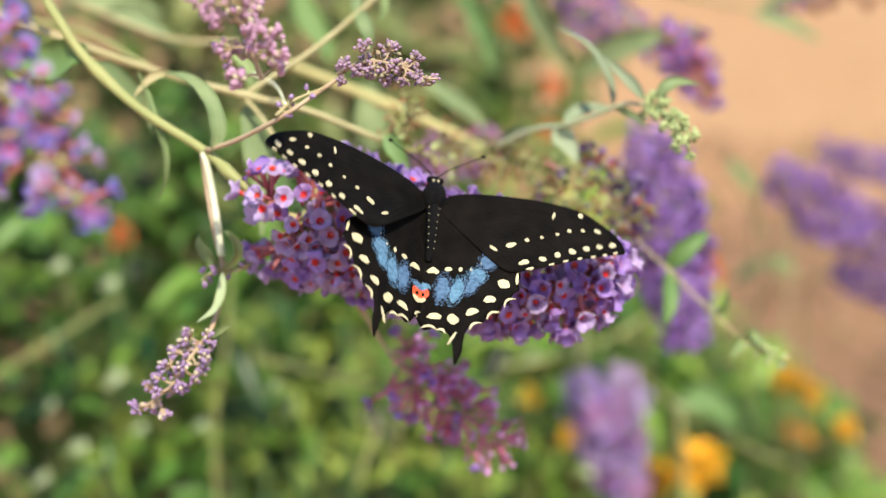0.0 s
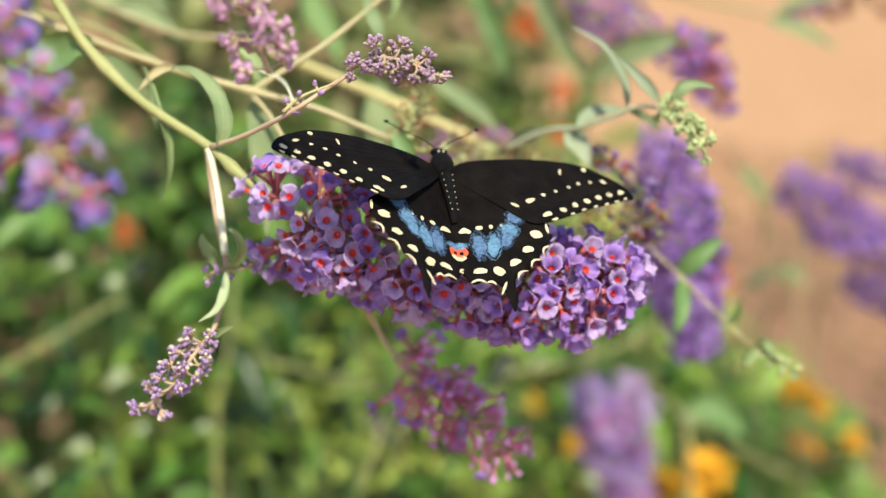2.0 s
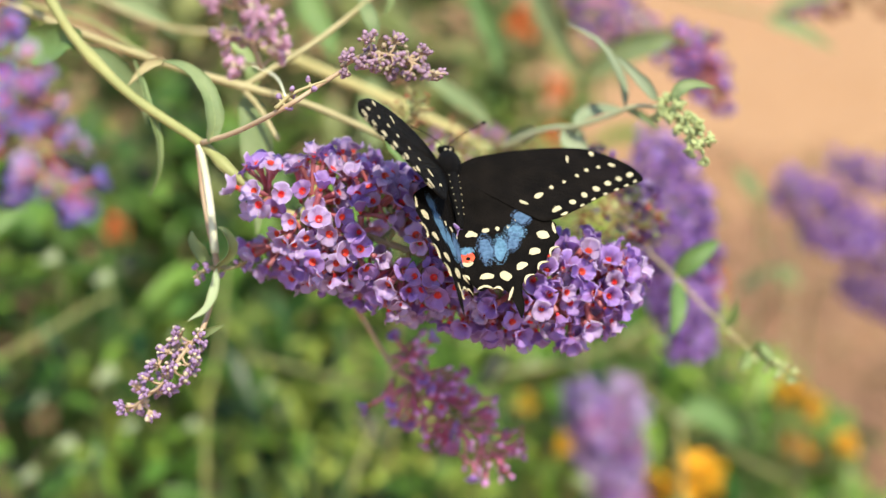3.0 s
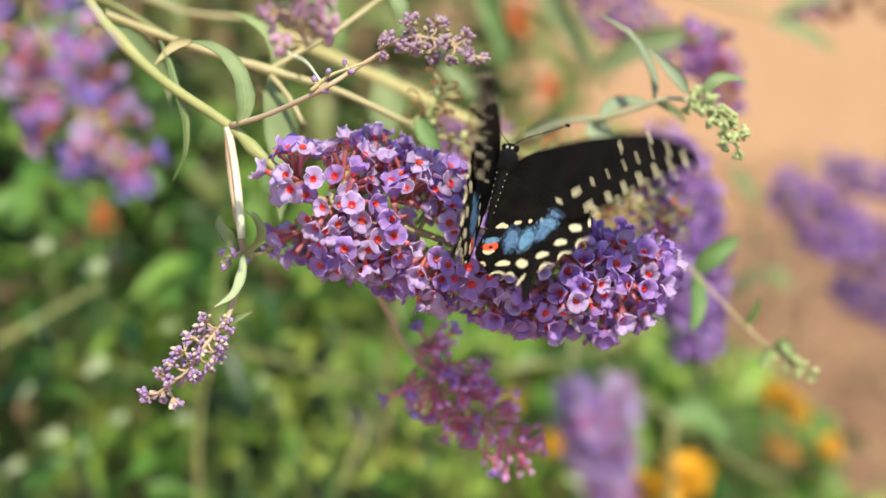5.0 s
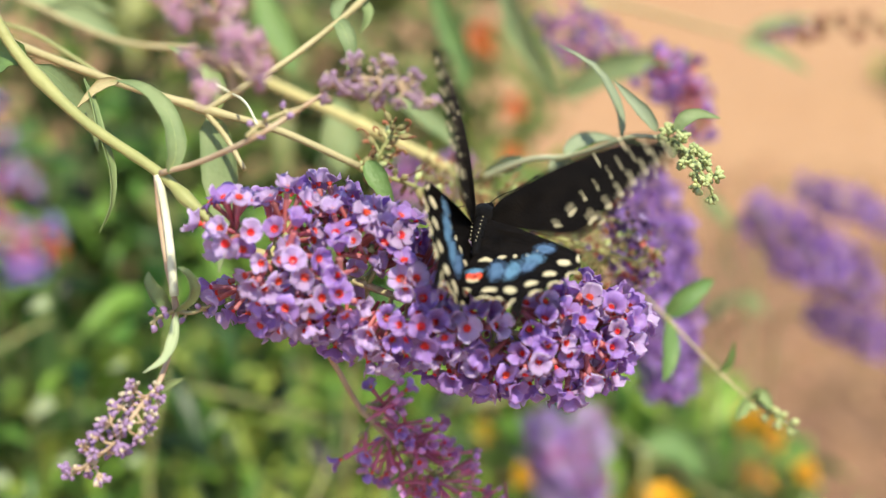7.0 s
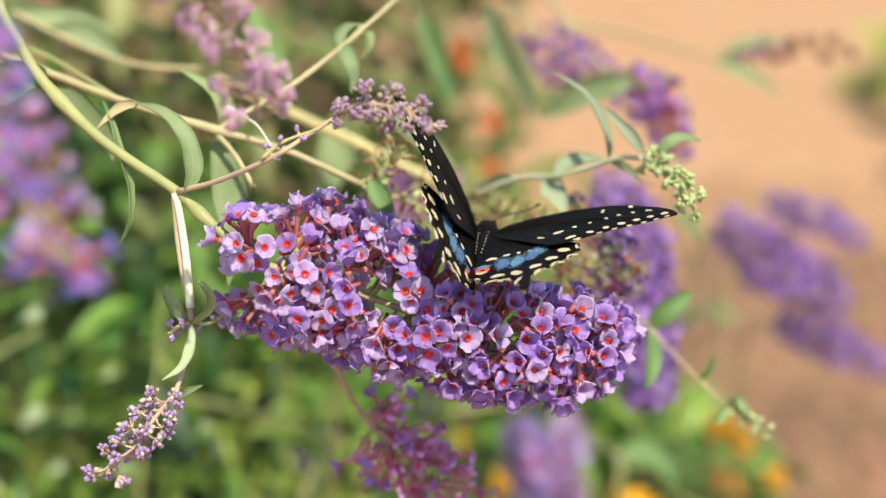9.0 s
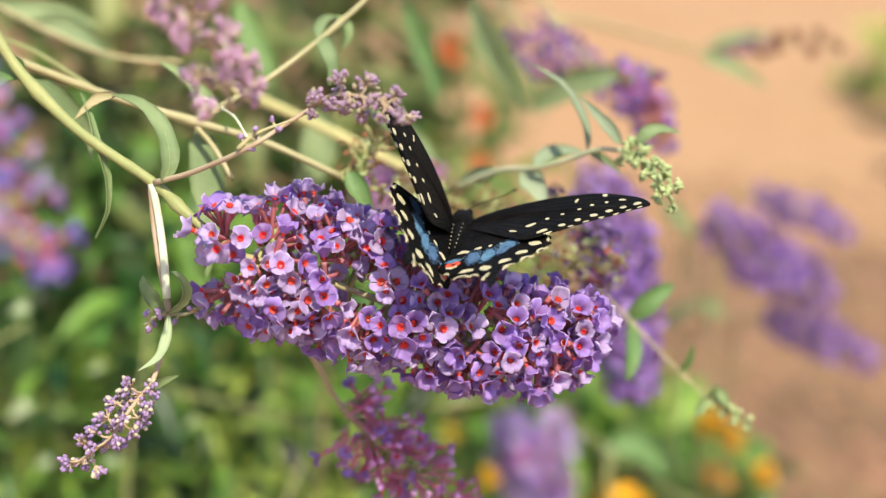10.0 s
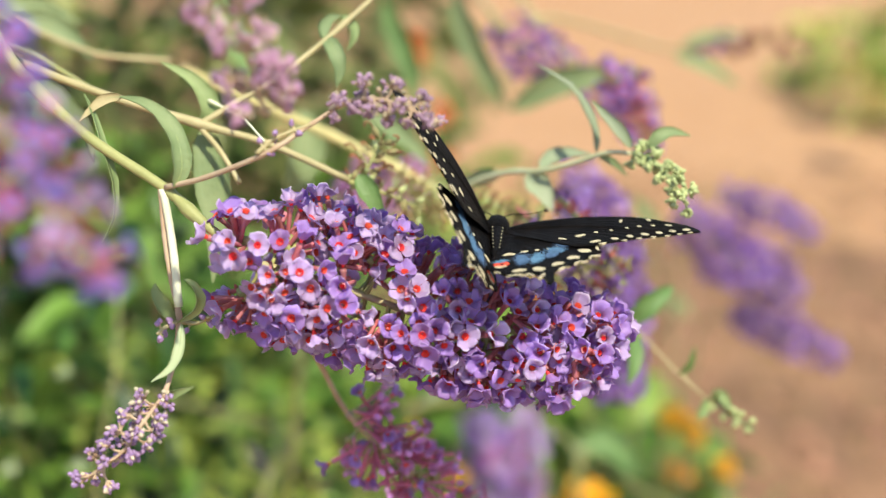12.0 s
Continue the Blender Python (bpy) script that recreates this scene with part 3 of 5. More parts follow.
def build_bed():
    """Dark bark mulch in the planting bed, with an uneven edge towards the clay, and loose chips."""
    rng = random.Random(5)
    bm = bmesh.new()
    n = 120
    verts = {}
    for i in range(n + 1):
        for j in range(n + 1):
            x, y = -2.6 + 5.2 * i / n, -1.2 + 4.3 * j / n
            verts[i, j] = bm.verts.new((x, y, 0.028 + 0.008 * noise.noise((x * 1.7, y * 1.7, 3)) + 0.010 * noise.noise((x * 9, y * 9, 1))))
    for i in range(n):
        for j in range(n):
            x, y = -2.6 + 5.2 * i / n, -1.2 + 4.3 * j / n
            if max(abs(x) * 1.1, -y * 2.4) < 2.2 + 0.4 * noise.noise((x * 3, y * 3, 9)) and y + 0.35 * noise.noise((x * 2.2, y * 2.2, 7)) + 0.12 * noise.noise((x * 8, y * 8, 2)) < 2.5:
                bm.faces.new((verts[i, j], verts[i + 1, j], verts[i + 1, j + 1], verts[i, j + 1]))
    bmesh.ops.delete(bm, geom=[v for v in bm.verts if not v.link_faces], context='VERTS')
    tagged(part("planting_bed", bm, MULCH), "brown bark mulch over the clay", "ground", kind="structure")
    bm = bmesh.new()
    for k in range(2600):
        x, y = rng.uniform(-0.9, 1.7), rng.uniform(0.8, 3.1)
        ln, w = rng.uniform(0.012, 0.045), rng.uniform(0.005, 0.014)
        m = pose(x, y, 0.034 + 0.008 * noise.noise((x * 1.7, y * 1.7, 3)), rng.uniform(-25, 25), rng.uniform(-25, 25), rng.uniform(0, 180)) @ Matrix.Diagonal((ln, w, 0.004, 1))
        bmesh.ops.create_cube(bm, size=1, matrix=m)
    tagged(part("wood_chips", bm, CHIP, smooth=False), "loose bark chips on the bed", "mulch", kind="stuff")


build_bed()


# ---- the butterfly bush: stems and leaves ----
def build_bush():
    bush = thing("butterfly_bush", (-0.1073, 0.3316, 0.8969), "butterfly bush branches with greyish lance-shaped leaves", "bush")
    bush.location.z = 0.0
    # main stem, down to the fork and on to the large flower spike
    stem(bush, [(-0.1158, 0.3453, 0.9070), (-0.1087, 0.3327, 0.8914), (-0.1027, 0.3264, 0.8835), (-0.0960, 0.3226, 0.8748), (-0.0806, 0.3123, 0.8640), (-0.0619, 0.3025, 0.8552), (-0.0536, 0.2971, 0.8497), (-0.0430, 0.2914, 0.8433), (-0.0369, 0.2868, 0.8398)], 0.0015, 0.0011, STEM, ((0.42, 0.35), (0.72, 0.5)))
    # second stem behind it
    stem(bush, [(-0.1463, 0.3677, 0.8826), (-0.1305, 0.3599, 0.8791), (-0.1119, 0.3517, 0.8742), (-0.0818, 0.3394, 0.8673), (-0.0555, 0.3332, 0.8618), (-0.0381, 0.3326, 0.8575), (-0.0176, 0.3325, 0.8489)], 0.0012, 0.0009, STEM_TAN, ((0.66, 0.5),))
    # twig going up from the second node
    stem(bush, [(-0.0555, 0.3332, 0.8619), (-0.0477, 0.3361, 0.8666), (-0.0370, 0.3418, 0.8726), (-0.0248, 0.3500, 0.8813), (-0.0170, 0.3560, 0.8876), (-0.0073, 0.3630, 0.8958), (0.0035, 0.3700, 0.9057)], 0.0009, 0.0006, STEM_TAN, ((0.6, 0.4),))
    # twig from the fork to the upper bud cluster
    stem(bush, [(-0.0612, 0.3010, 0.8556), (-0.0512, 0.2950, 0.8606), (-0.0385, 0.2871, 0.8690), (-0.0305, 0.2907, 0.8738), (-0.0245, 0.2952, 0.8769)], 0.0007, 0.0005, STEM_PINK)
    # hanging twig
    stem(bush, [(-0.0623, 0.3023, 0.8548), (-0.0612, 0.2997, 0.8441), (-0.0593, 0.2959, 0.8345), (-0.0574, 0.2927, 0.8263), (-0.0583, 0.2875, 0.8174), (-0.0600, 0.2789, 0.8119)], 0.0008, 0.0006, STEM_PINK, ((0.6, 0.5),))
    # pale downy leaf stalk lying beside it
    stem(bush, [(-0.0619, 0.3017, 0.8550), (-0.0602, 0.2994, 0.8473), (-0.0587, 0.2961, 0.8392), (-0.0575, 0.2924, 0.8296)], 0.0009, 0.0010, STEM_WHITE)
    # old thick stem behind with a dried end
    stem(bush, [(-0.0690, 0.4452, 0.8491), (-0.0447, 0.4302, 0.8433), (-0.0197, 0.4150, 0.8371), (0.0001, 0.4060, 0.8306), (0.0165, 0.3972, 0.8243)], 0.0017, 0.0016, STEM_STRAW, ((0.5, 0.2), (0.78, 0.35)))
    # twig with green buds
    stem(bush, [(0.0146, 0.3746, 0.8325), (0.0277, 0.3598, 0.8439), (0.0368, 0.3488, 0.8486), (0.0456, 0.3414, 0.8542), (0.0512, 0.3366, 0.8582), (0.0573, 0.3349, 0.8587)], 0.0009, 0.0006, STEM_PALE)
    # twig with small green tips over the soil
    stem(bush, [(0.0539, 0.3777, 0.8152), (0.0623, 0.3674, 0.8054), (0.0720, 0.3610, 0.7975), (0.0861, 0.3508, 0.7860), (0.0934, 0.3420, 0.7817), (0.1056, 0.3346, 0.7760)], 0.00042, 0.00032, STEM_TAN, ((0.42, 0.5), (0.65, 0.5)))
    # stem to the lower flower spike
    stem(bush, [(-0.0280, 0.3100, 0.8142), (-0.0227, 0.3160, 0.8025), (-0.0184, 0.3180, 0.7932), (-0.0155, 0.3180, 0.7885)], 0.0007, 0.0007, STEM_PINK)
    # upper left thin stems
    stem(bush, [(-0.1543, 0.4055, 0.8723), (-0.1269, 0.3889, 0.8707), (-0.1089, 0.3758, 0.8699), (-0.0904, 0.3553, 0.8668), (-0.0802, 0.3391, 0.8665)], 0.0008, 0.0006, STEM)
    stem(bush, [(-0.1380, 0.4520, 0.8673), (-0.1132, 0.4338, 0.8616), (-0.0917, 0.4169, 0.8593), (-0.0703, 0.4167, 0.8585)], 0.0010, 0.0008, STEM_TAN)
    # second thin twig beside it
    stem(bush, [(-0.0539, 0.3380, 0.8669), (-0.0492, 0.3350, 0.8656), (-0.0444, 0.3200, 0.8673), (-0.0393, 0.2960, 0.8692)], 0.0004, 0.0003, STEM_WHITE)
    # thin stalk below the second node
    stem(bush, [(-0.0555, 0.3329, 0.8609), (-0.0504, 0.3288, 0.8564), (-0.0452, 0.3231, 0.8500)], 0.0007, 0.0006, STEM_TAN)
    # leaves
    leaf(bush, [(-0.0592, 0.2990, 0.8565), (-0.0577, 0.2995, 0.8596), (-0.0577, 0.3010, 0.8633), (-0.0594, 0.3040, 0.8678), (-0.0633, 0.3080, 0.8713), (-0.0682, 0.3120, 0.8728), (-0.0732, 0.3160, 0.8724)], 0.005, (0.5, -1, 0.5), LEAF_GREY, 0.25)
    leaf(bush, [(-0.0721, 0.3160, 0.8725), (-0.0765, 0.3180, 0.8712), (-0.0797, 0.3180, 0.8686), (-0.0827, 0.3170, 0.8655)], 0.0028, (-0.5, -1, 0.3), STEM_TAN, 0.3)
    leaf(bush, [(-0.0939, 0.3250, 0.8733), (-0.0894, 0.3260, 0.8700), (-0.0853, 0.3270, 0.8645), (-0.0823, 0.3280, 0.8595), (-0.0812, 0.3280, 0.8518)], 0.0055, (0.2, -1, 0.5), LEAF_GREY, 0.3)
    leaf(bush, [(-0.0820, 0.3220, 0.8710), (-0.0787, 0.3160, 0.8664), (-0.0763, 0.3110, 0.8615), (-0.0735, 0.3080, 0.8541), (-0.0735, 0.3060, 0.8461), (-0.0766, 0.3060, 0.8390)], 0.0027, (1, -0.6, 0.1), LEAF_LIGHT, 0.3)
    leaf(bush, [(-0.0556, 0.3380, 0.8592), (-0.0534, 0.3340, 0.8535), (-0.0519, 0.3300, 0.8447), (-0.0508, 0.3250, 0.8356), (-0.0513, 0.3200, 0.8241)], 0.0100, (-0.1, -1, 0.35), LEAF_GREY, 0.12)
    leaf(bush, [(-0.0556, 0.3380, 0.8598), (-0.0536, 0.3380, 0.8635), (-0.0548, 0.3400, 0.8678), (-0.0594, 0.3420, 0.8720), (-0.0666, 0.3450, 0.8745)], 0.0056, (0.2, -1, 0.6), LEAF_LIGHT, 0.3)
    leaf(bush, [(-0.0248, 0.3500, 0.8813), (-0.0233, 0.3470, 0.8811), (-0.0217, 0.3440, 0.8783), (-0.0209, 0.3430, 0.8748), (-0.0217, 0.3420, 0.8710)], 0.005, (0.2, -1, 0.3), LEAF_GREY, 0.25)
    leaf(bush, [(-0.0248, 0.3500, 0.8813), (-0.0253, 0.3530, 0.8837), (-0.0236, 0.3560, 0.8860), (-0.0205, 0.3580, 0.8867)], 0.0036, (0.3, -1, 0.5), LEAF_GREY, 0.3)
    leaf(bush, [(-0.0205, 0.3580, 0.8867), (-0.0177, 0.3560, 0.8848), (-0.0173, 0.3540, 0.8818), (-0.0190, 0.3530, 0.8781)], 0.0036, (0.6, -1, 0.3), LEAF_LIGHT, 0.3)
    leaf(bush, [(-0.1186, 0.3406, 0.8709), (-0.1085, 0.3313, 0.8715), (-0.0997, 0.3263, 0.8751), (-0.0959, 0.3254, 0.8729)], 0.012, (0.2, -1, 0.5), LEAF)
    leaf(bush, [(-0.0580, 0.2925, 0.8258), (-0.0600, 0.2893, 0.8301), (-0.0622, 0.2892, 0.8340), (-0.0625, 0.2902, 0.8364)], 0.0040, (0.1, -0.8, 1.0), LEAF_LIGHT, 0.15)
    leaf(bush, [(-0.0573, 0.2911, 0.8264), (-0.0535, 0.2894, 0.8301), (-0.0525, 0.2890, 0.8334), (-0.0541, 0.2889, 0.8370), (-0.0561, 0.2892, 0.8379)], 0.0030, (0.8, -0.8, 0.3), LEAF_LIGHT)
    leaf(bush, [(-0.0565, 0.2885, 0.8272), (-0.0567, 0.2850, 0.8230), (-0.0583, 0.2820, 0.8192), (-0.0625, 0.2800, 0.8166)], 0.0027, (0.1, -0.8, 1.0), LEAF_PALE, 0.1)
    leaf(bush, [(-0.0593, 0.2793, 0.8130), (-0.0566, 0.2771, 0.8155), (-0.0525, 0.2750, 0.8183)], 0.0022, (0.2, -1, 0.5), LEAF_LIGHT)
    leaf(bush, [(-0.0555, 0.2996, 0.8234), (-0.0511, 0.3057, 0.8225), (-0.0490, 0.3127, 0.8239), (-0.0482, 0.3136, 0.8260)], 0.0035, (-0.2, -1, 0.5), LEAF)
    leaf(bush, [(-0.0158, 0.3250, 0.8528), (-0.0138, 0.3230, 0.8502), (-0.0112, 0.3210, 0.8464), (-0.0088, 0.3190, 0.8408)], 0.0058, (-0.1, -1, 0.5), LEAF, 0.25)
    leaf(bush, [(-0.0282, 0.4413, 0.8385), (-0.0260, 0.4374, 0.8288), (-0.0291, 0.4328, 0.8172), (-0.0336, 0.4354, 0.8075)], 0.0145, (0.1, -1, 0.2), LEAF_GREY)
    # leaves by the green buds
    leaf(bush, [(0.0489, 0.3390, 0.8568), (0.0481, 0.3410, 0.8630), (0.0455, 0.3440, 0.8684), (0.0411, 0.3470, 0.8738), (0.0321, 0.3520, 0.8778)], 0.0030, (0.6, -1, 0.5), LEAF_SILVER, 0.4)
    leaf(bush, [(0.0565, 0.3330, 0.8607), (0.0535, 0.3340, 0.8645), (0.0492, 0.3360, 0.8684), (0.0452, 0.3380, 0.8721)], 0.0036, (-0.1, -1, 0.5), LEAF_SILVER, 0.4)
    leaf(bush, [(0.0489, 0.3390, 0.8568), (0.0527, 0.3400, 0.8552), (0.0566, 0.3420, 0.8525), (0.0601, 0.3450, 0.8491)], 0.0024, (0.3, -1, 0.4), LEAF_GREY, 0.3)
    leaf(bush, [(0.0595, 0.3270, 0.8626), (0.0612, 0.3270, 0.8657), (0.0651, 0.3280, 0.8670), (0.0710, 0.3300, 0.8656)], 0.004, (0, -1, 0.8), LEAF_GREY, 0.3)
    leaf(bush, [(0.0359, 0.3490, 0.8491), (0.0399, 0.3530, 0.8514), (0.0453, 0.3540, 0.8526), (0.0514, 0.3520, 0.8528)], 0.0048, (0, -1, 0.9), LEAF_SILVER, 0.2)
    leaf(bush, [(0.0341, 0.3520, 0.8479), (0.0358, 0.3510, 0.8448), (0.0381, 0.3480, 0.8422), (0.0400, 0.3450, 0.8379)], 0.0078, (-0.1, -1, 0.5), LEAF_SILVER, 0.12)
    leaf(bush, [(0.0273, 0.3600, 0.8436), (0.0241, 0.3660, 0.8408), (0.0206, 0.3710, 0.8376), (0.0162, 0.3760, 0.8331)], 0.0055, (0, -1, 0.4), LEAF_SILVER, 0.2)
    # leaves on the twig over the soil
    leaf(bush, [(0.0722, 0.3612, 0.7978), (0.0757, 0.3599, 0.8027), (0.0811, 0.3616, 0.8069), (0.0857, 0.3653, 0.8080)], 0.0075, (-0.1, -1, 0.3), LEAF)
    leaf(bush, [(0.0724, 0.3608, 0.7968), (0.0717, 0.3532, 0.7939), (0.0708, 0.3478, 0.7885), (0.0694, 0.3460, 0.7839)], 0.0070, (0.3, -1, 0.1), LEAF)
    leaf(bush, [(0.0867, 0.3500, 0.7856), (0.0885, 0.3486, 0.7902), (0.0890, 0.3478, 0.7964)], 0.0032, (0.3, -1, 0.1), LEAF)
    leaf(bush, [(0.0934, 0.3420, 0.7817), (0.0906, 0.3380, 0.7798), (0.0892, 0.3370, 0.7774)], 0.0045, (0.3, -1, 0.3), LEAF_LIGHT)
    leaf(bush, [(0.0943, 0.3419, 0.7814), (0.0962, 0.3398, 0.7843), (0.1005, 0.3374, 0.7782)], 0.0045, (0.3, -1, 0.3), LEAF_LIGHT)
    # larger leaves further back
    leaf(bush, [(0.0332, 0.5300, 0.8664), (0.0386, 0.5200, 0.8533), (0.0456, 0.5120, 0.8414), (0.0567, 0.5050, 0.8243)], 0.0135, (-0.5, -0.8, -0.3), LEAF_GREY, 0.2)
    leaf(bush, [(0.0079, 0.5774, 0.8557), (0.0159, 0.5706, 0.8385), (0.0226, 0.5648, 0.8238), (0.0240, 0.5600, 0.8115)], 0.012, (-0.5, -1, 0.2), LEAF)
    leaf(bush, [(0.0586, 0.5161, 0.8225), (0.0735, 0.5055, 0.8361), (0.0896, 0.4925, 0.8438), (0.1057, 0.4934, 0.8460)], 0.013, (0, -1, 0.6), LEAF_GREY)
    leaf(bush, [(0.1529, 0.6000, 0.8317), (0.1653, 0.6000, 0.8296), (0.1774, 0.6000, 0.8245), (0.1889, 0.6000, 0.8183)], 0.0080, (0, -1, 0.6), LEAF_GREY, 0.15)
    leaf(bush, [(0.1575, 0.6050, 0.8348), (0.1666, 0.6050, 0.8402), (0.1782, 0.6070, 0.8421), (0.1910, 0.6100, 0.8433)], 0.0060, (0, -1, 0.9), LEAF_GREY, 0.15)
    leaf(bush, [(-0.0083, 0.4422, 0.8405), (0.0022, 0.4396, 0.8338), (0.0106, 0.4373, 0.8280), (0.0169, 0.4347, 0.8212)], 0.008, (0.2, -1, 0.4), LEAF_GREY)
    leaf(bush, [(-0.0617, 0.5154, 0.8632), (-0.0569, 0.5102, 0.8500), (-0.0497, 0.5059, 0.8390), (-0.0473, 0.5024, 0.8302)], 0.013, (0.2, -1, 0.3), LEAF)
    leaf(bush, [(-0.1254, 0.4506, 0.8634), (-0.1150, 0.4499, 0.8615), (-0.1066, 0.4484, 0.8577), (-0.0982, 0.4458, 0.8509)], 0.010, (0.1, -1, 0.5), LEAF_GREY)
    leaf(bush, [(-0.1401, 0.4520, 0.8673), (-0.1276, 0.4517, 0.8663), (-0.1150, 0.4518, 0.8664), (-0.1025, 0.4500, 0.8616)], 0.008, (0.1, -1, 0.5), LEAF_GREY)
    return bush


build_bush()

# ---- flower spikes ----
raceme("flower_spike", [(-0.0408, 0.2980, 0.8388), (-0.0249, 0.2971, 0.8352), (-0.0036, 0.2937, 0.8292), (0.0178, 0.2921, 0.8235), (0.0372, 0.2916, 0.8208)], [0.0150, 0.0172, 0.0158, 0.0140, 0.0118], 9, 5, 13, [PETAL, PETAL, PETAL_PALE, PETAL, PETAL_PALE, PETAL], "dense violet flower spike with orange-eyed florets, the butterfly on it", 3, 1.30, tube=0.0070, space=0.0028, spread=0.48, cup=(0.0, 1.0), lean=0.12, gaps=((-0.1, 0.21, 34, 66), (0.68, 0.78, 25, 50)), seat=(-0.002, 0.027, 0.3019, 0.8437, 0.16))
raceme("flower_spike", [(-0.0155, 0.3180, 0.7885), (-0.0075, 0.3160, 0.7808), (0.0029, 0.3140, 0.7729), (0.0159, 0.3120, 0.7624)], [0.0120, 0.0125, 0.0108, 0.0080], 6, 4, 5, [PETAL_PINK, PETAL_PINK, PETAL], "half-open magenta flower spike hanging under the large one", 8, 1.0, lean=0.6, cup=(0.9, 1.0), closed=(0.35, 0.95), spread=0.32, tube=0.0095, space=0.0022, axis_mat=STEM_PINK, tube_mat=TUBE_MAUVE, bud_mat=BUD_TIP)
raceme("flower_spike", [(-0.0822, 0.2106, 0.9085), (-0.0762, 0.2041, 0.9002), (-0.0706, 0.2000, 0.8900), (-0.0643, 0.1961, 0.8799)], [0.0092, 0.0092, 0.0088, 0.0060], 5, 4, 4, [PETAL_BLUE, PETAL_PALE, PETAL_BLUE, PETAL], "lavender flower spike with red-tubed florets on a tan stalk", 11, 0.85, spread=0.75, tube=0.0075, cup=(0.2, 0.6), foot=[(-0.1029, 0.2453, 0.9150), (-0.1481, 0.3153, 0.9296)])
flower_spike("flower_spike", [(0.0966, 0.4408, 0.7378), (0.0919, 0.4507, 0.7629), (0.0888, 0.4700, 0.7872), (0.0845, 0.4858, 0.8027)], [0.009, 0.0125, 0.012, 0.007], 300, [PETAL_DARK, PETAL, PETAL_DARK], "long violet flower spike behind the withered one", 12, 1.1, cymes=9, detail=False, foot=[(0.0960, 0.5000, 0.7350), (0.0950, 0.6000, 0.7000), (0.1000, 0.8000, 0.5000), (0.1000, 0.8500, 0.2000)])
flower_spike("flower_spike", [(0.0790, 0.6200, 0.6166), (0.0874, 0.6180, 0.6014), (0.0956, 0.6150, 0.5848), (0.1031, 0.6120, 0.5642), (0.1095, 0.6080, 0.5439)], [0.0075, 0.0115, 0.0135, 0.0115, 0.006], 230, [PETAL_PALE, PETAL, PETAL_PALE, PETAL_PINK], "drooping lilac flower spike above yellow flowers", 13, 1.35, cymes=6, detail=False, rough=0.2, foot=[(0.0882, 0.7114, 0.6227), (0.0855, 0.7989, 0.5179), (0.0889, 0.7207, 0.1577)])
flower_spike("flower_spike", [(0.1044, 0.6160, 0.6210), (0.1044, 0.6120, 0.6051), (0.1036, 0.6100, 0.5861)], [0.006, 0.0085, 0.0075], 70, [PETAL_PALE, PETAL_PINK, PETAL_PALE], "short pinkish side spike of the lilac flowers", 26, 1.35, cymes=3, detail=False, rough=0.2, foot=[(0.1029, 0.6500, 0.6122), (0.1051, 0.7000, 0.5941)])
flower_spike("flower_spike", [(0.1873, 0.6400, 0.7347), (0.2052, 0.6370, 0.7216), (0.2267, 0.6330, 0.7090), (0.2501, 0.6300, 0.6942)], [0.008, 0.015, 0.0155, 0.008], 170, [PETAL_DARK, PETAL_DARK, PETAL], "violet flower spike over bare soil", 14, 1.3, cymes=6, detail=False, rough=0.2, foot=[(0.2002, 0.7309, 0.6702), (0.2204, 0.7435, 0.4577), (0.2295, 0.6768, 0.2077)])
flower_spike("flower_spike", [(0.2247, 0.6800, 0.7364), (0.2475, 0.6750, 0.7304), (0.2764, 0.6700, 0.7187)], [0.005, 0.009, 0.005], 70, [PETAL_DARK, PETAL, PETAL], "lilac flower spike over bare soil", 15, 1.2, cymes=5, detail=False, foot=[(0.2341, 0.7688, 0.6840), (0.2531, 0.7693, 0.4408), (0.2631, 0.6995, 0.1830)])
flower_spike("flower_spike", [(0.2304, 0.6500, 0.6723), (0.2586, 0.6450, 0.6638), (0.2891, 0.6400, 0.6521)], [0.005, 0.011, 0.007], 85, [PETAL_DARK, PETAL_DARK, PETAL], "deep violet flower spike over bare soil", 16, 1.25, cymes=5, detail=False, foot=[(0.2331, 0.7124, 0.6232), (0.2570, 0.7289, 0.4203), (0.2671, 0.6770, 0.2078)])
flower_spike("flower_spike", [(0.0919, 0.4916, 0.8417), (0.1000, 0.4896, 0.8364), (0.1093, 0.4837, 0.8215)], [0.0085, 0.009, 0.005], 42, [PETAL, PETAL_DARK], "small violet flower spike with red-eyed florets", 17, 1.15, cymes=4, foot=[(0.0829, 0.5244, 0.8430), (0.0660, 0.5807, 0.8633)])
flower_spike("flower_spike", [(0.0601, 0.5428, 0.8492), (0.0715, 0.5397, 0.8411), (0.0878, 0.5375, 0.8353)], [0.009, 0.011, 0.008], 60, [PETAL_DARK, PETAL_PINK], "fading purple flower spike under a broad leaf", 18, 1.1, cymes=4, detail=False, foot=[(0.0502, 0.5787, 0.8583)])
flower_spike("flower_spike", [(0.1687, 0.6100, 0.8360), (0.1770, 0.6100, 0.8375), (0.1875, 0.6120, 0.8387)], [0.004, 0.004], 16, [PETAL_PINK, PETAL_PINK, PETAL_DARK], "few withering purple florets on a thin twig", 19, 0.9, cymes=3, detail=False, foot=[(0.1584, 0.6264, 0.8301), (0.0824, 0.5609, 0.8537), (0.0601, 0.5428, 0.8492)])
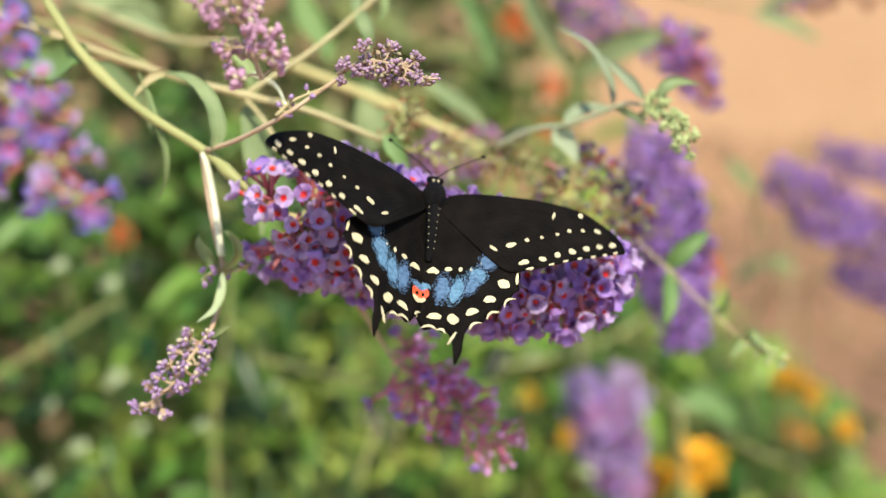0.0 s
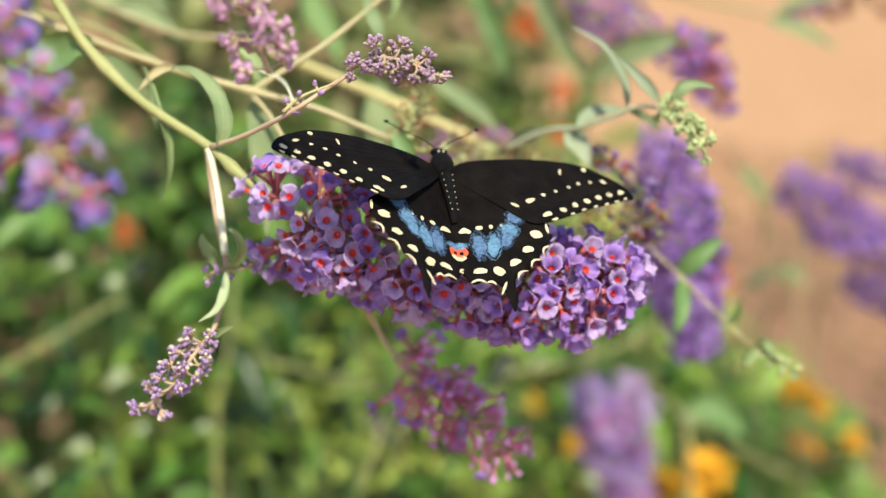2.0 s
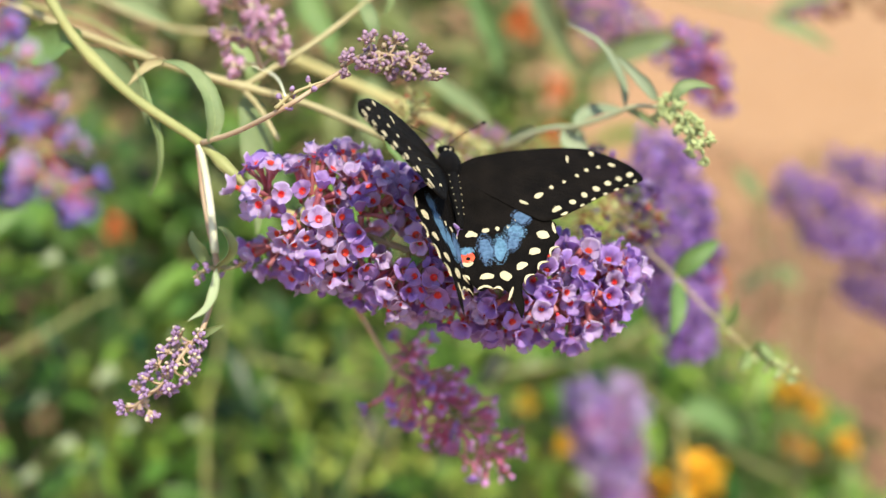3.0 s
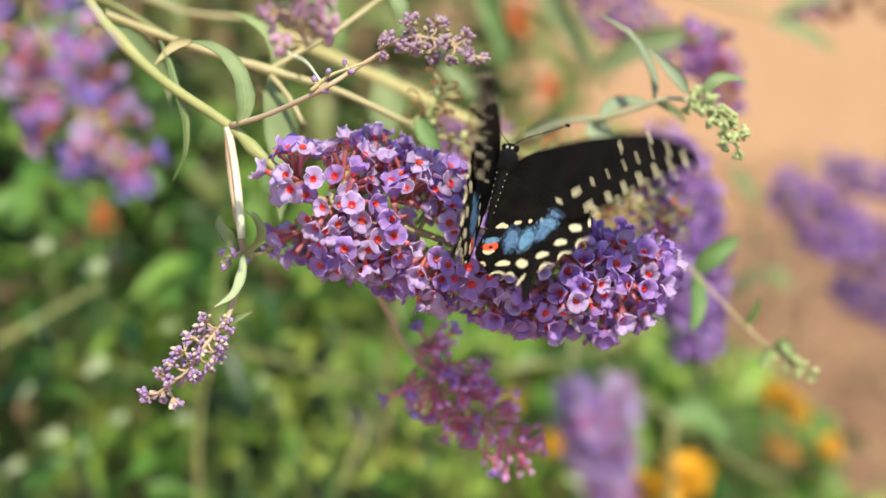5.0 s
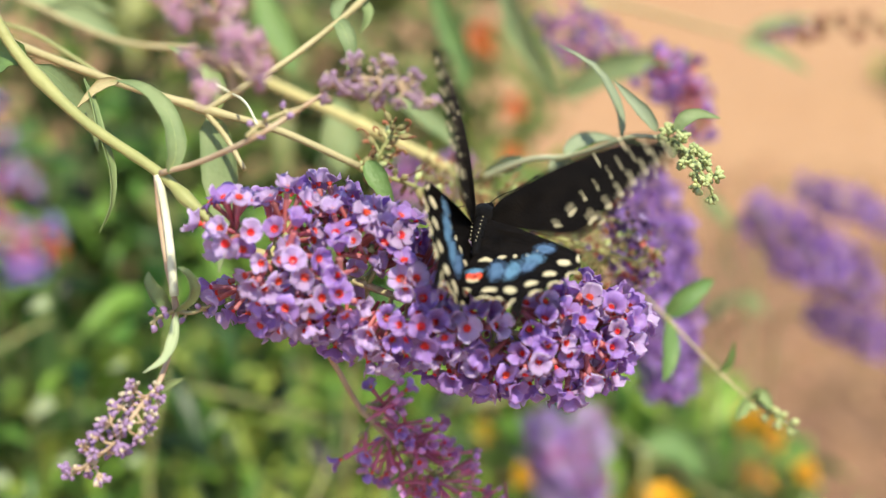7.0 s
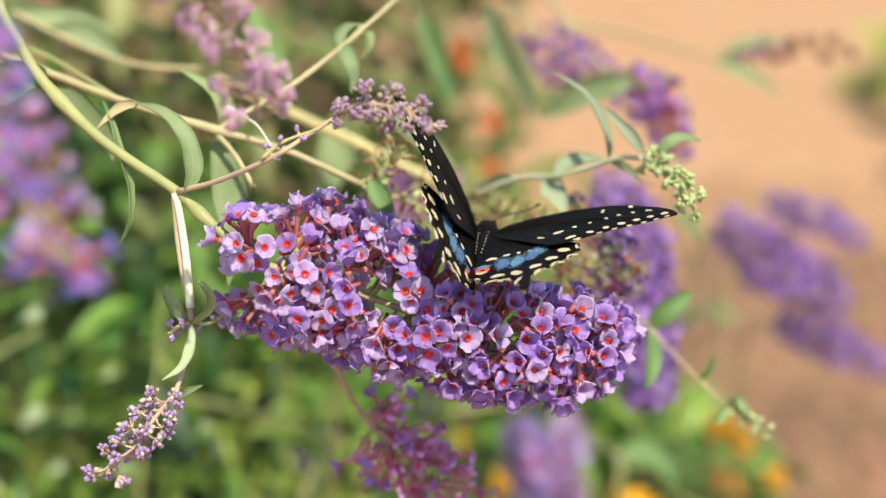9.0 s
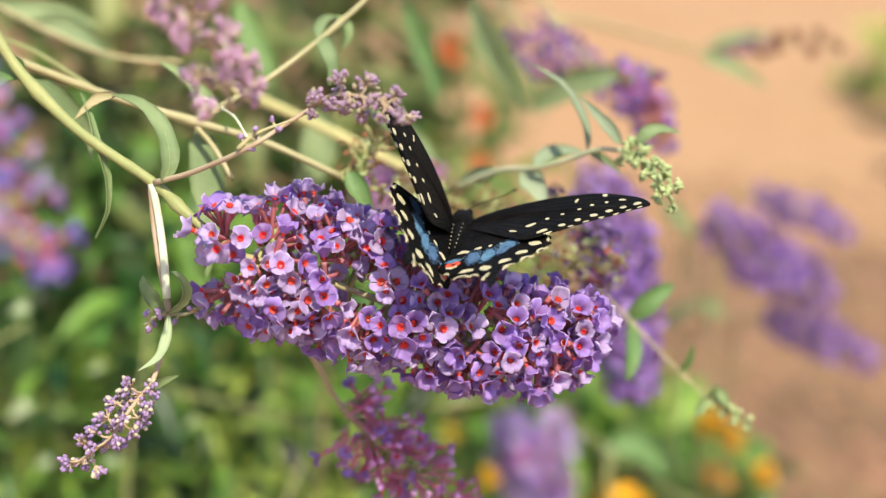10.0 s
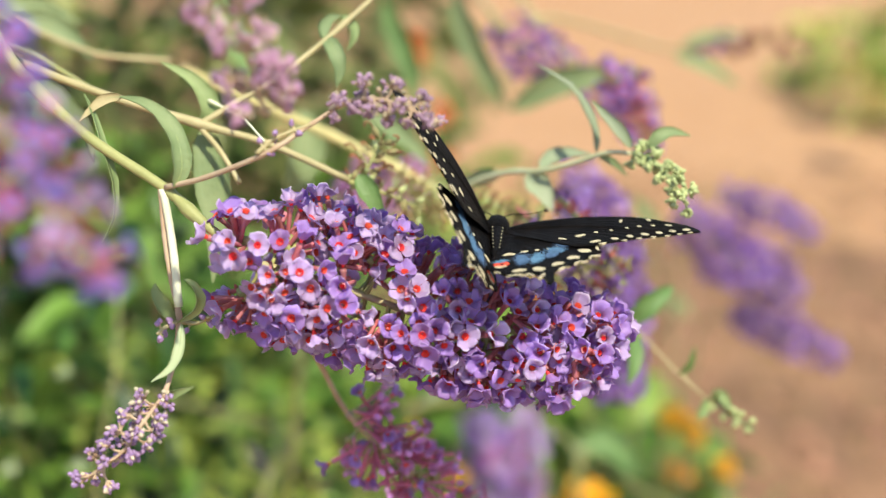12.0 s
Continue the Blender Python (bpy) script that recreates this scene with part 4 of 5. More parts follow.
flower_spike("flower_spike", [(-0.0047, 0.5083, 0.7842), (0.0069, 0.5092, 0.7894), (0.0187, 0.5093, 0.7923)], [0.010, 0.010, 0.007], 50, [PETAL_PINK, PETAL_PINK, PETAL_DARK], "dusky pink flower spike behind the stems", 20, 1.0, cymes=4, detail=False, foot=[(-0.0183, 0.5314, 0.7573), (-0.0256, 0.5921, 0.5771)])

# ---- withered clusters ----
flower_spike("withered_spike", [(0.0315, 0.3510, 0.8272), (0.0405, 0.3470, 0.8249), (0.0491, 0.3470, 0.8226), (0.0590, 0.3455, 0.8203)], [0.005, 0.0085, 0.0095, 0.007], 210, [SEED, SEED, DRY, SEED, BUD_GREEN, DRY_VIOLET], "spent flower spike with green seed pods and brown florets", 21, 0.42, cymes=5, detail=False, axis_mat=STEM, cupped=0.9, space=0.0040, foot=[(0.0238, 0.3693, 0.8155), (0.0119, 0.3990, 0.8076)])
flower_spike("withered_spike", [(0.0426, 0.3560, 0.8393), (0.0473, 0.3530, 0.8359), (0.0532, 0.3510, 0.8295), (0.0606, 0.3490, 0.8239), (0.0578, 0.3470, 0.8176)], [0.0022, 0.0036, 0.0040, 0.0042, 0.0040], 75, [DRY_VIOLET, DRY_VIOLET, PETAL_DARK, DRY_VIOLET, RUST, RED_FLORET, PETAL_DARK, PETAL_PALE], "withered side spike with dark violet and red florets", 25, 0.50, cymes=7, detail=False, axis_mat=STEM, cupped=0.9, space=0.0036, foot=[(0.0401, 0.3570, 0.8353), (0.0371, 0.3530, 0.8283)])
withered_cyme([(-0.0021, 0.3740, 0.8337), (0.0120, 0.3720, 0.8313), (0.0255, 0.3700, 0.8285), (0.0361, 0.3660, 0.8257)], 0.0062, 95, "spent flower spike with curled rusty florets", 22, [DRY, RUST, SEED, RUST, SEED])
flower_spike("fresh_floret", [(0.0347, 0.3520, 0.8326), (0.0350, 0.3460, 0.8364)], [0.0008, 0.0008], 2, [PETAL, PETAL_BLUE], "two fresh violet florets on the spent spike", 27, 0.75, cymes=2, foot=[(0.0335, 0.3660, 0.8234)])
withered_cyme([(-0.0154, 0.3340, 0.8457), (-0.0131, 0.3350, 0.8507), (-0.0106, 0.3360, 0.8555), (-0.0089, 0.3370, 0.8581)], 0.0042, 16, "spent flower cluster with dark curled florets", 23, [DRY, RUST])
withered_cyme([(-0.0178, 0.3330, 0.8483), (-0.0109, 0.3360, 0.8453), (-0.0029, 0.3400, 0.8415), (0.0038, 0.3440, 0.8366)], 0.0045, 14, "spent twig with few curled brown florets", 24, [DRY])

# ---- buds ----
bud_cluster("bud_cluster", [(-0.0252, 0.2880, 0.8790), (-0.0191, 0.2850, 0.8826), (-0.0118, 0.2810, 0.8831), (-0.0040, 0.2770, 0.8808)], 0.0048, 0.0058, 420, BUD, "mauve flower buds on a thin twig", 31, 0.55, second=BUD_PALE, cymes=9, stalk=STEM_PINK)
bud_cluster("bud_cluster", [(-0.0385, 0.2540, 0.8862), (-0.0408, 0.2530, 0.8946), (-0.0442, 0.2500, 0.9036), (-0.0494, 0.2470, 0.9120), (-0.0540, 0.2450, 0.9170)], 0.0078, 0.0088, 480, BUD_ROSE, "rosy mauve flower buds on a hanging twig", 32, 0.68, second=BUD_CREAM, cymes=11, stalk=STEM_PINK)
bud_cluster("bud_cluster", [(-0.0600, 0.2793, 0.8130), (-0.0637, 0.2746, 0.8093), (-0.0679, 0.2722, 0.8033), (-0.0768, 0.2723, 0.7956)], 0.0060, 0.0062, 430, BUD_VIOLET, "violet buds at the end of a hanging twig", 33, 0.56, second=BUD_CREAM, stalk=STEM_PINK, cymes=11)
bud_cluster("bud_cluster", [(-0.0578, 0.2911, 0.8264), (-0.0600, 0.2879, 0.8265), (-0.0618, 0.2859, 0.8257)], 0.0030, 0.0030, 12, BUD_VIOLET, "few violet buds at a twig node", 34, 0.7, cymes=2)
bud_cluster("bud_cluster", [(-0.0574, 0.2925, 0.8258), (-0.0532, 0.2911, 0.8263), (-0.0493, 0.2918, 0.8280)], 0.0026, 0.0020, 9, BUD_VIOLET, "few violet buds at a twig node", 35, 0.7, cymes=2, second=SEED)
bud_cluster("bud_cluster", [(0.0567, 0.3320, 0.8600), (0.0604, 0.3250, 0.8600), (0.0630, 0.3160, 0.8573), (0.0650, 0.3070, 0.8544)], 0.0040, 0.0046, 380, BUD_GREEN, "tight pale green flower buds on a twig end", 36, 0.62, stalk=BUD_GREEN, cymes=11)
bud_cluster("bud_cluster", [(-0.0406, 0.2870, 0.8688), (-0.0365, 0.2884, 0.8722), (-0.0291, 0.2911, 0.8748)], 0.0026, 0.0018, 14, BUD_VIOLET, "few mauve buds along a twig", 37, 0.65, cymes=3, second=BUD_GREEN)
bud_cluster("bud_cluster", [(0.0952, 0.3419, 0.7814), (0.1005, 0.3374, 0.7782), (0.1062, 0.3334, 0.7761)], 0.0034, 0.0022, 30, BUD_GREEN, "small green buds at a twig end", 38, cymes=4, stalk=LEAF_LIGHT)
bud_cluster("bud_cluster", [(0.1799, 0.6100, 0.8377), (0.1975, 0.6120, 0.8392), (0.2144, 0.6150, 0.8395), (0.2351, 0.6180, 0.8359)], 0.006, 0.005, 16, DRY, "dry brown seed heads on a thin twig", 39, 2.8, cymes=5)

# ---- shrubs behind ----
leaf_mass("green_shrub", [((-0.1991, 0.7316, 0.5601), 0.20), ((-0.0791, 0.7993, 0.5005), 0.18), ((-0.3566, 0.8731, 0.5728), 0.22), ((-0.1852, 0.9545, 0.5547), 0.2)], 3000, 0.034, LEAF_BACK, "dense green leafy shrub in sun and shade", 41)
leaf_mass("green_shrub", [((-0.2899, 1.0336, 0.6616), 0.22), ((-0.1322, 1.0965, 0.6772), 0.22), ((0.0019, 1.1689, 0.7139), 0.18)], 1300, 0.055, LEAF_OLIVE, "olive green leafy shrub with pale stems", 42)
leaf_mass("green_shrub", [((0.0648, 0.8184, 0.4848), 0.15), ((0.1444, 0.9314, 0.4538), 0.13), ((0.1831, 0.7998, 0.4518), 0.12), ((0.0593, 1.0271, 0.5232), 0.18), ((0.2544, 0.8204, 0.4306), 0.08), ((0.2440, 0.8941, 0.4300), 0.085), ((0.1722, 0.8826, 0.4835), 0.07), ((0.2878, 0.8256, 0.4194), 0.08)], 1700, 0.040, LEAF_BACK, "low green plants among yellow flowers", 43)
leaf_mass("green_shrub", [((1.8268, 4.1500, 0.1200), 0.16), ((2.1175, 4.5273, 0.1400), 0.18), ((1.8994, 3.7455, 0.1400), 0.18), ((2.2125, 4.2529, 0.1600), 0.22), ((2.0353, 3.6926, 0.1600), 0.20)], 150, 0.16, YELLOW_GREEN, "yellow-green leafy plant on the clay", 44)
# Shoots added for brightness: their colour replaces sunlight the shaded shrub lacks.
leaf_mass("green_shrub", [((-0.0469, 0.6618, 0.6066), 0.055), ((-0.0027, 0.6297, 0.5711), 0.05), ((-0.0892, 0.6334, 0.5698), 0.05), ((-0.2026, 0.6602, 0.5419), 0.05), ((-0.1299, 0.7106, 0.5974), 0.05)], 180, 0.022, YELLOW_GREEN, "added yellow-green shoots, coloured bright as if sunlit, among darker leaves", 45)


def build_tall_plant():
    """Pale stalks rising behind the flowers."""
    ob = thing("tall_plant", (0.1553, 0.5708, 0.3572), "pale green plant stalks behind the flowers", "plant")
    ob.location.z = 0.0
    stem(ob, [(0.2026, 0.6168, 0.5635), (0.1662, 0.6108, 0.5847), (0.1338, 0.6056, 0.6087), (0.1076, 0.6429, 0.6184)], 0.0010, 0.0009, STEM, ((0.66, 0.9),))
    stem(ob, [(0.0319, 0.5897, 0.6421), (0.0625, 0.5919, 0.6473), (0.0921, 0.6090, 0.6493), (0.1260, 0.6298, 0.6606)], 0.0011, 0.0010, STEM, ((0.35, 1.2),))
    stem(ob, [(-0.1183, 0.5918, 0.6496), (-0.0846, 0.5897, 0.6440), (-0.0488, 0.5999, 0.6284), (-0.0114, 0.6088, 0.6095)], 0.0008, 0.0008, STEM)
    stem(ob, [(-0.1113, 0.5063, 0.5966), (-0.1124, 0.5257, 0.6458), (-0.1063, 0.5422, 0.6872), (-0.1103, 0.5833, 0.7095)], 0.0007, 0.0006, STEM)
    stem(ob, [(-0.2386, 0.5587, 0.6492), (-0.2095, 0.5653, 0.6656), (-0.1906, 0.5844, 0.6728), (-0.1736, 0.6027, 0.6779)], 0.0010, 0.0008, STEM)
    stem(ob, [(-0.0453, 0.5395, 0.5982), (-0.0366, 0.5482, 0.6200), (-0.0309, 0.5547, 0.6363)], 0.0012, 0.0011, STEM)
    stem(ob, [(0.1338, 0.6056, 0.6087), (0.1505, 0.6196, 0.4816), (0.1621, 0.5932, 0.3329)], 0.002, 0.003, STEM)
    leaf(ob, [(0.1338, 0.6056, 0.6087), (0.1461, 0.6073, 0.6147), (0.1587, 0.6036, 0.6068), (0.1653, 0.5990, 0.5957)], 0.020, (0, -1, 0.6), LEAF)
    leaf(ob, [(0.1624, 0.6608, 0.7382), (0.1721, 0.6567, 0.7278), (0.1833, 0.6524, 0.7168)], 0.009, (0, -1, 0.6), LEAF_GREY)
    leaf(ob, [(0.2048, 0.6913, 0.6519), (0.2100, 0.6952, 0.6616), (0.2205, 0.6908, 0.6503)], 0.008, (0, -1, 0.6), LEAF_GREY)
    leaf(ob, [(0.1788, 0.6899, 0.6485), (0.1926, 0.6938, 0.6583), (0.2100, 0.6965, 0.6648)], 0.008, (0, -1, 0.6), LEAF_GREY)
    stem(ob, [(0.1576, 0.6631, 0.7441), (0.1830, 0.6784, 0.7010), (0.2048, 0.6913, 0.6519), (0.2083, 0.7553, 0.5689), (0.1948, 0.7871, 0.3238)], 0.0007, 0.0010, LEAF_GREY)
    return ob


build_tall_plant()

# Leaves added where the shrub glints; their paleness stands in for highlights.
GLINT_LEAVES = (
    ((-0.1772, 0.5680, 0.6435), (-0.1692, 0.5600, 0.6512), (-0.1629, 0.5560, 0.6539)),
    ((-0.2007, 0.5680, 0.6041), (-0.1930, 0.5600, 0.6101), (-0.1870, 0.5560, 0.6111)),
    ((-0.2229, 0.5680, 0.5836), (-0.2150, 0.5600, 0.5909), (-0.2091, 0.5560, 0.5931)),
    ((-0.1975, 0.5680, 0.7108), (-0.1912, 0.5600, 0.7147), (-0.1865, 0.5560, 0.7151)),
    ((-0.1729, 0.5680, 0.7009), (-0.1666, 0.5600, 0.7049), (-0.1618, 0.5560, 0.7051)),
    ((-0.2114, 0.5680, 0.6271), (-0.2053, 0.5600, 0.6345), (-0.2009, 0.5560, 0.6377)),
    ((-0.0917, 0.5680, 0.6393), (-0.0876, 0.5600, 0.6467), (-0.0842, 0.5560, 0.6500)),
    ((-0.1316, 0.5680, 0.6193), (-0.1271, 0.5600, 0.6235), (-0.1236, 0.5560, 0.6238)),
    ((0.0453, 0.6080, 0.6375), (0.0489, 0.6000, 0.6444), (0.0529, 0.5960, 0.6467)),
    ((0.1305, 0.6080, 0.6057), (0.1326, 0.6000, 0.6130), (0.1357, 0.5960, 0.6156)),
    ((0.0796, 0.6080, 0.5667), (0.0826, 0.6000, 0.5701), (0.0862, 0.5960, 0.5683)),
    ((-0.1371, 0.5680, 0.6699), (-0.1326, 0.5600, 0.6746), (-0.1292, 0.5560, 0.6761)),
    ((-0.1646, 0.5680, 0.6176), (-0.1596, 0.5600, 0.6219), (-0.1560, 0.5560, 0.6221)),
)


def build_glint_leaves():
    """Added thin stalks, each ending in a broad leaf turned to the sun, its pale colour painting a sun glint."""
    ob = thing("glint_leaves", (-0.10, 0.60, 0.0), "added leaves, coloured pale to imitate sun glints above the shrub", "plant")
    for a, b, c in GLINT_LEAVES:
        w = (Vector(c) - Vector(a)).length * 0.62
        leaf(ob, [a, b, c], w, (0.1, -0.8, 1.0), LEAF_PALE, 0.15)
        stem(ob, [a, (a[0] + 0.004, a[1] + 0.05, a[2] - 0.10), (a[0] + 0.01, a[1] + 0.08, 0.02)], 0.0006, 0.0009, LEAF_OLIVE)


build_glint_leaves()


# ---- yellow and orange flowers ----
def blossom_head(at, r, material, label, seed):
    rng = random.Random(seed)
    ob = thing("blossom", at, label, "flower", "garden blossoms")
    bm = bmesh.new()
    for k in range(40):
        d = Vector((rng.gauss(0, 1), rng.gauss(-0.3, 1), rng.gauss(0.5, 1))).normalized()
        c = d * r * rng.uniform(0.5, 1)
        leaf_bm([c * 0.4, c, c * 1.15 + Vector((0, 0, -0.1 * r))], r * 0.7, d + Vector((0, 0, 0.4)), 0.1, bm, rows=4)
    part("petals", bm, material, ob)
    part("stalk", tube_bm([(0, 0, 0), (0.01, 0.03, -0.12), (0.0, 0.06, -float(at[2]) * 0.98)], 0.0015, 0.002, 5), STEM, ob)
    return ob


blossom_head((0.1629, 0.6693, 0.5307), 0.0185, YELLOW, "bright yellow flower head above green leaves", 51)
blossom_head((0.1340, 0.6600, 0.5268), 0.0125, YELLOW, "yellow flower head above green leaves", 52)
blossom_head((0.0831, 0.6937, 0.5375), 0.008, YELLOW, "small yellow flower head", 53)
blossom_head((0.0584, 0.7427, 0.5394), 0.008, YELLOW, "small yellow flower head", 54)
blossom_head((0.2254, 0.7216, 0.5651), 0.0085, YELLOW, "yellow-orange flower head over soil", 55)
blossom_head((0.2386, 0.7196, 0.5599), 0.009, YELLOW, "yellow-orange flower head over soil", 56)
blossom_head((0.0448, 0.7781, 0.7915), 0.0115, ORANGE, "orange-red flower in the green shrub", 57)
blossom_head((0.1780, 0.7476, 0.6314), 0.010, ORANGE, "orange-red flower near the soil", 58)
blossom_head((0.2480, 0.7678, 0.5429), 0.0085, YELLOW, "yellow-orange flower head over soil", 60)
blossom_head((0.2622, 0.7617, 0.5291), 0.0095, ORANGE_YELLOW, "orange flower head over soil", 61)
blossom_head((0.2535, 0.7520, 0.5032), 0.010, ORANGE_YELLOW, "orange flower head over soil", 62)
blossom_head((0.2864, 0.7525, 0.5085), 0.009, YELLOW, "yellow flower head over soil", 63)
blossom_head((0.1396, 0.7596, 0.6319), 0.009, ORANGE, "orange-red flower near the soil", 64)
blossom_head((0.0729, 0.8104, 0.7098), 0.008, ORANGE, "dull orange flower in the shrub", 65)
blossom_head((0.0813, 0.8947, 0.7191), 0.010, ORANGE, "dull orange flower in the shrub", 66)
blossom_head((-0.1899, 0.9338, 0.7486), 0.010, ORANGE_YELLOW, "faded orange flower in the shrub", 67)
blossom_head((1.7482, 3.6550, 0.2000), 0.07, YELLOW_PALE, "pale yellow flower head on the clay", 68)
blossom_head((1.9111, 4.2608, 0.2000), 0.07, YELLOW_PALE, "pale yellow flower head on the clay", 69)
blossom_head((1.5983, 3.1725, 0.2000), 0.07, YELLOW_PALE, "pale yellow flower head on the clay", 70)
blossom_head((-0.2151, 0.7545, 0.6545), 0.009, ORANGE, "dull orange flower in shade", 59)


# ---- the butterfly ----
MM = 0.001
FORE = [(1.6, 2.0), (5.8, 4.1), (12.0, 4.9), (24.5, 5.5), (35.2, 4.9), (41.6, 2.0), (46.1, -1.7), (47.8, -5.6), (45.1, -6.8), (42.8, -7.8), (39.9, -9.0), (36.7, -10.4), (33.3, -12.2), (30.2, -14.0), (26.5, -15.8), (22.3, -17.5), (18.7, -17.1), (11.6, -11.2), (2.3, -2.1)]
HIND = [(1.7, -0.8), (7.5, -5.1), (15.4, -11.3), (20.8, -15.8), (22.9, -18.3), (22.5, -20.6), (23.0, -22.5), (21.7, -23.8), (20.9, -26.2), (19.2, -27.4), (18.2, -29.4), (16.3, -30.5), (15.3, -32.6), (13.2, -33.3), (11.7, -35.2), (11.3, -38.0), (11.2, -41.1), (10.0, -44.3), (9.3, -41.0), (8.9, -38.6), (7.6, -36.2), (6.1, -35.9), (4.4, -35.0), (2.0, -35.7), (0.3, -33.5), (-1.0, -31.2), (-2.5, -29.2), (-3.0, -26.8), (-2.4, -23.7), (-0.9, -19.1), (-0.2, -15.0), (0.5, -5.7)]
FORE_SPOTS = [
    ("spot", CREAM, [(44.7, -4.0, 1, 0.8, 33.5, 0), (41.5, -5.1, 0.85, 0.8, -1.5, 0), (38.4, -6.6, 0.95, 0.8, 8.5, 0), (35.0, -8.3, 0.95, 0.9, 8.5, 0), (31.6, -10.2, 0.85, 0.95, 8.5, 0), (28.2, -12.4, 0.9, 0.8, 18.5, 0), (24.2, -14.2, 0.95, 0.75, 23.5, 0), (23.2, -14.8, 0.7, 0.55, 23.5, 0), (40.8, -0.5, 1, 0.55, -26.5, 0), (37.2, -1.2, 0.55, 0.45, -21.5, 0), (33.9, -2.2, 0.6, 0.5, -1.5, 0), (31.1, -4.0, 0.5, 0.5, -1.5, 0), (27.4, -5.9, 0.45, 0.45, -1.5, 0), (23.9, -7.5, 0.55, 0.55, -1.5, 0), (20.2, -9.8, 1.4, 0.75, 28.5, 0), (36.3, 3.3, 0.65, 0.8, -1.5, 0), (29.7, 1.6, 0.35, 1.3, -6.5, 0), (16.2, -11.6, 1.35, 0.45, -33.5, 0)]),
    ("fringe", CREAM, [(45.5, -6.2, 0.7, 0.28, 26.5, 0), (43.0, -7.4, 0.7, 0.28, 23.5, 0), (40.2, -8.6, 0.75, 0.28, 23.5, 0), (37.0, -10.0, 0.75, 0.28, 25.5, 0), (33.7, -11.6, 0.75, 0.28, 28.5, 0), (30.4, -13.5, 0.75, 0.3, 28.5, 0), (25.5, -15.9, 1.1, 0.35, 23.5, 0)]),
]

HIND_SPOTS = [
    ("blue_patch", BLUE, [(15.0, -15.9, 1.9, 1.9, -23.5, 0), (12.8, -20.0, 2, 1.9, -33.5, 0), (11.8, -22.8, 1.4, 2.4, -25.5, 0), (8.4, -24.5, 1.5, 3.3, -13.5, 0), (5.0, -24.3, 1.6, 3.4, -0.5, 0), (0.5, -24.1, 1.7, 0.8, 4.5, 0)]),
    ("spot", CREAM, [(19.2, -21.5, 1.5, 1.15, -3.5, 0), (16.3, -26.0, 1.35, 0.9, 11.5, -0.25), (12.5, -29.8, 1.35, 0.9, 21.5, -0.25), (8.3, -32.4, 1.2, 1.4, 31.5, 0), (4.0, -31.7, 1.6, 0.8, 4.5, -0.3), (2.3, -19.2, 1.45, 0.8, -3.5, -0.4), (5.8, -18.7, 0.85, 0.6, 6.5, 0), (8.7, -18.5, 0.45, 0.65, -3.5, 0), (11.3, -18.3, 0.35, 0.4, -3.5, 0), (13.5, -16.4, 0.3, 0.35, -3.5, 0)]),
    ("crescent", CREAM, [(22.2, -19.6, 0.36, 1.6, 1.5, 0), (20.3, -25.8, 1.75, 0.30, 48, -0.55), (16.9, -29.7, 1.75, 0.30, 40, -0.55), (13.0, -33.2, 1.75, 0.30, 45, -0.55), (8.7, -37.4, 0.32, 1.8, -25, 0), (6.2, -35.3, 1.2, 0.32, -20, -0.5), (3.2, -34.5, 1.75, 0.32, -3, -0.45), (-0.4, -31.4, 1.0, 0.30, -50, -0.3)]),
    ("eyespot", RED, [(0.3, -26.0, 1.7, 1.5, -3.5, 0)]),
    ("eyespot_rim", CREAM, [(0.1, -27.9, 1.35, 0.75, -3.5, 0.45)]),
    ("pupil", BODY, [(0.5, -26.3, 0.5, 0.5, -3.5, 0)]),
]


def camber(x, y):
    return (0.9 * math.sin(min(x / 40.0, 1.0) * math.pi) - 0.0009 * x * x) * MM


def wing_mesh(outline, root, side):
    """A thin closed wing with raised veins, spanned from its root; side: 1 or -1."""
    edge = [v.xy for v in curve_points([(*p, 0) for p in outline] + [(*outline[0], 0)], 6)][:-1]
    bm = bmesh.new()
    skins = []
    for h in (-1, 1):
        rings = []
        for i in range(9):
            s = (i / 8) ** 0.8
            ring = []
            for k, e in enumerate(edge):
                x, y = root[0] + (e.x - root[0]) * s, root[1] + (e.y - root[1]) * s
                vein = 0.11 * MM * (1 if k % 6 == 0 else 0) * (1 if 0 < i < 8 else 0)
                ring.append(bm.verts.new((side * x * MM, y * MM, camber(x, y) + h * (0.06 * MM + vein))))
            rings.append(ring)
        skins.append(rings)
        for a, b in zip(rings, rings[1:]):
            for k in range(len(edge)):
                q = (a[k], a[(k + 1) % len(edge)], b[(k + 1) % len(edge)], b[k])
                try:
                    bm.faces.new(q if h * side > 0 else q[::-1])
                except ValueError:
                    pass
    a, b = skins[0][-1], skins[1][-1]
    for k in range(len(edge)):
        bm.faces.new((a[k], a[(k + 1) % len(edge)], b[(k + 1) % len(edge)], b[k]))
    bmesh.ops.remove_doubles(bm, verts=bm.verts, dist=1e-7)
    bmesh.ops.recalc_face_normals(bm, faces=bm.faces)
    return bm


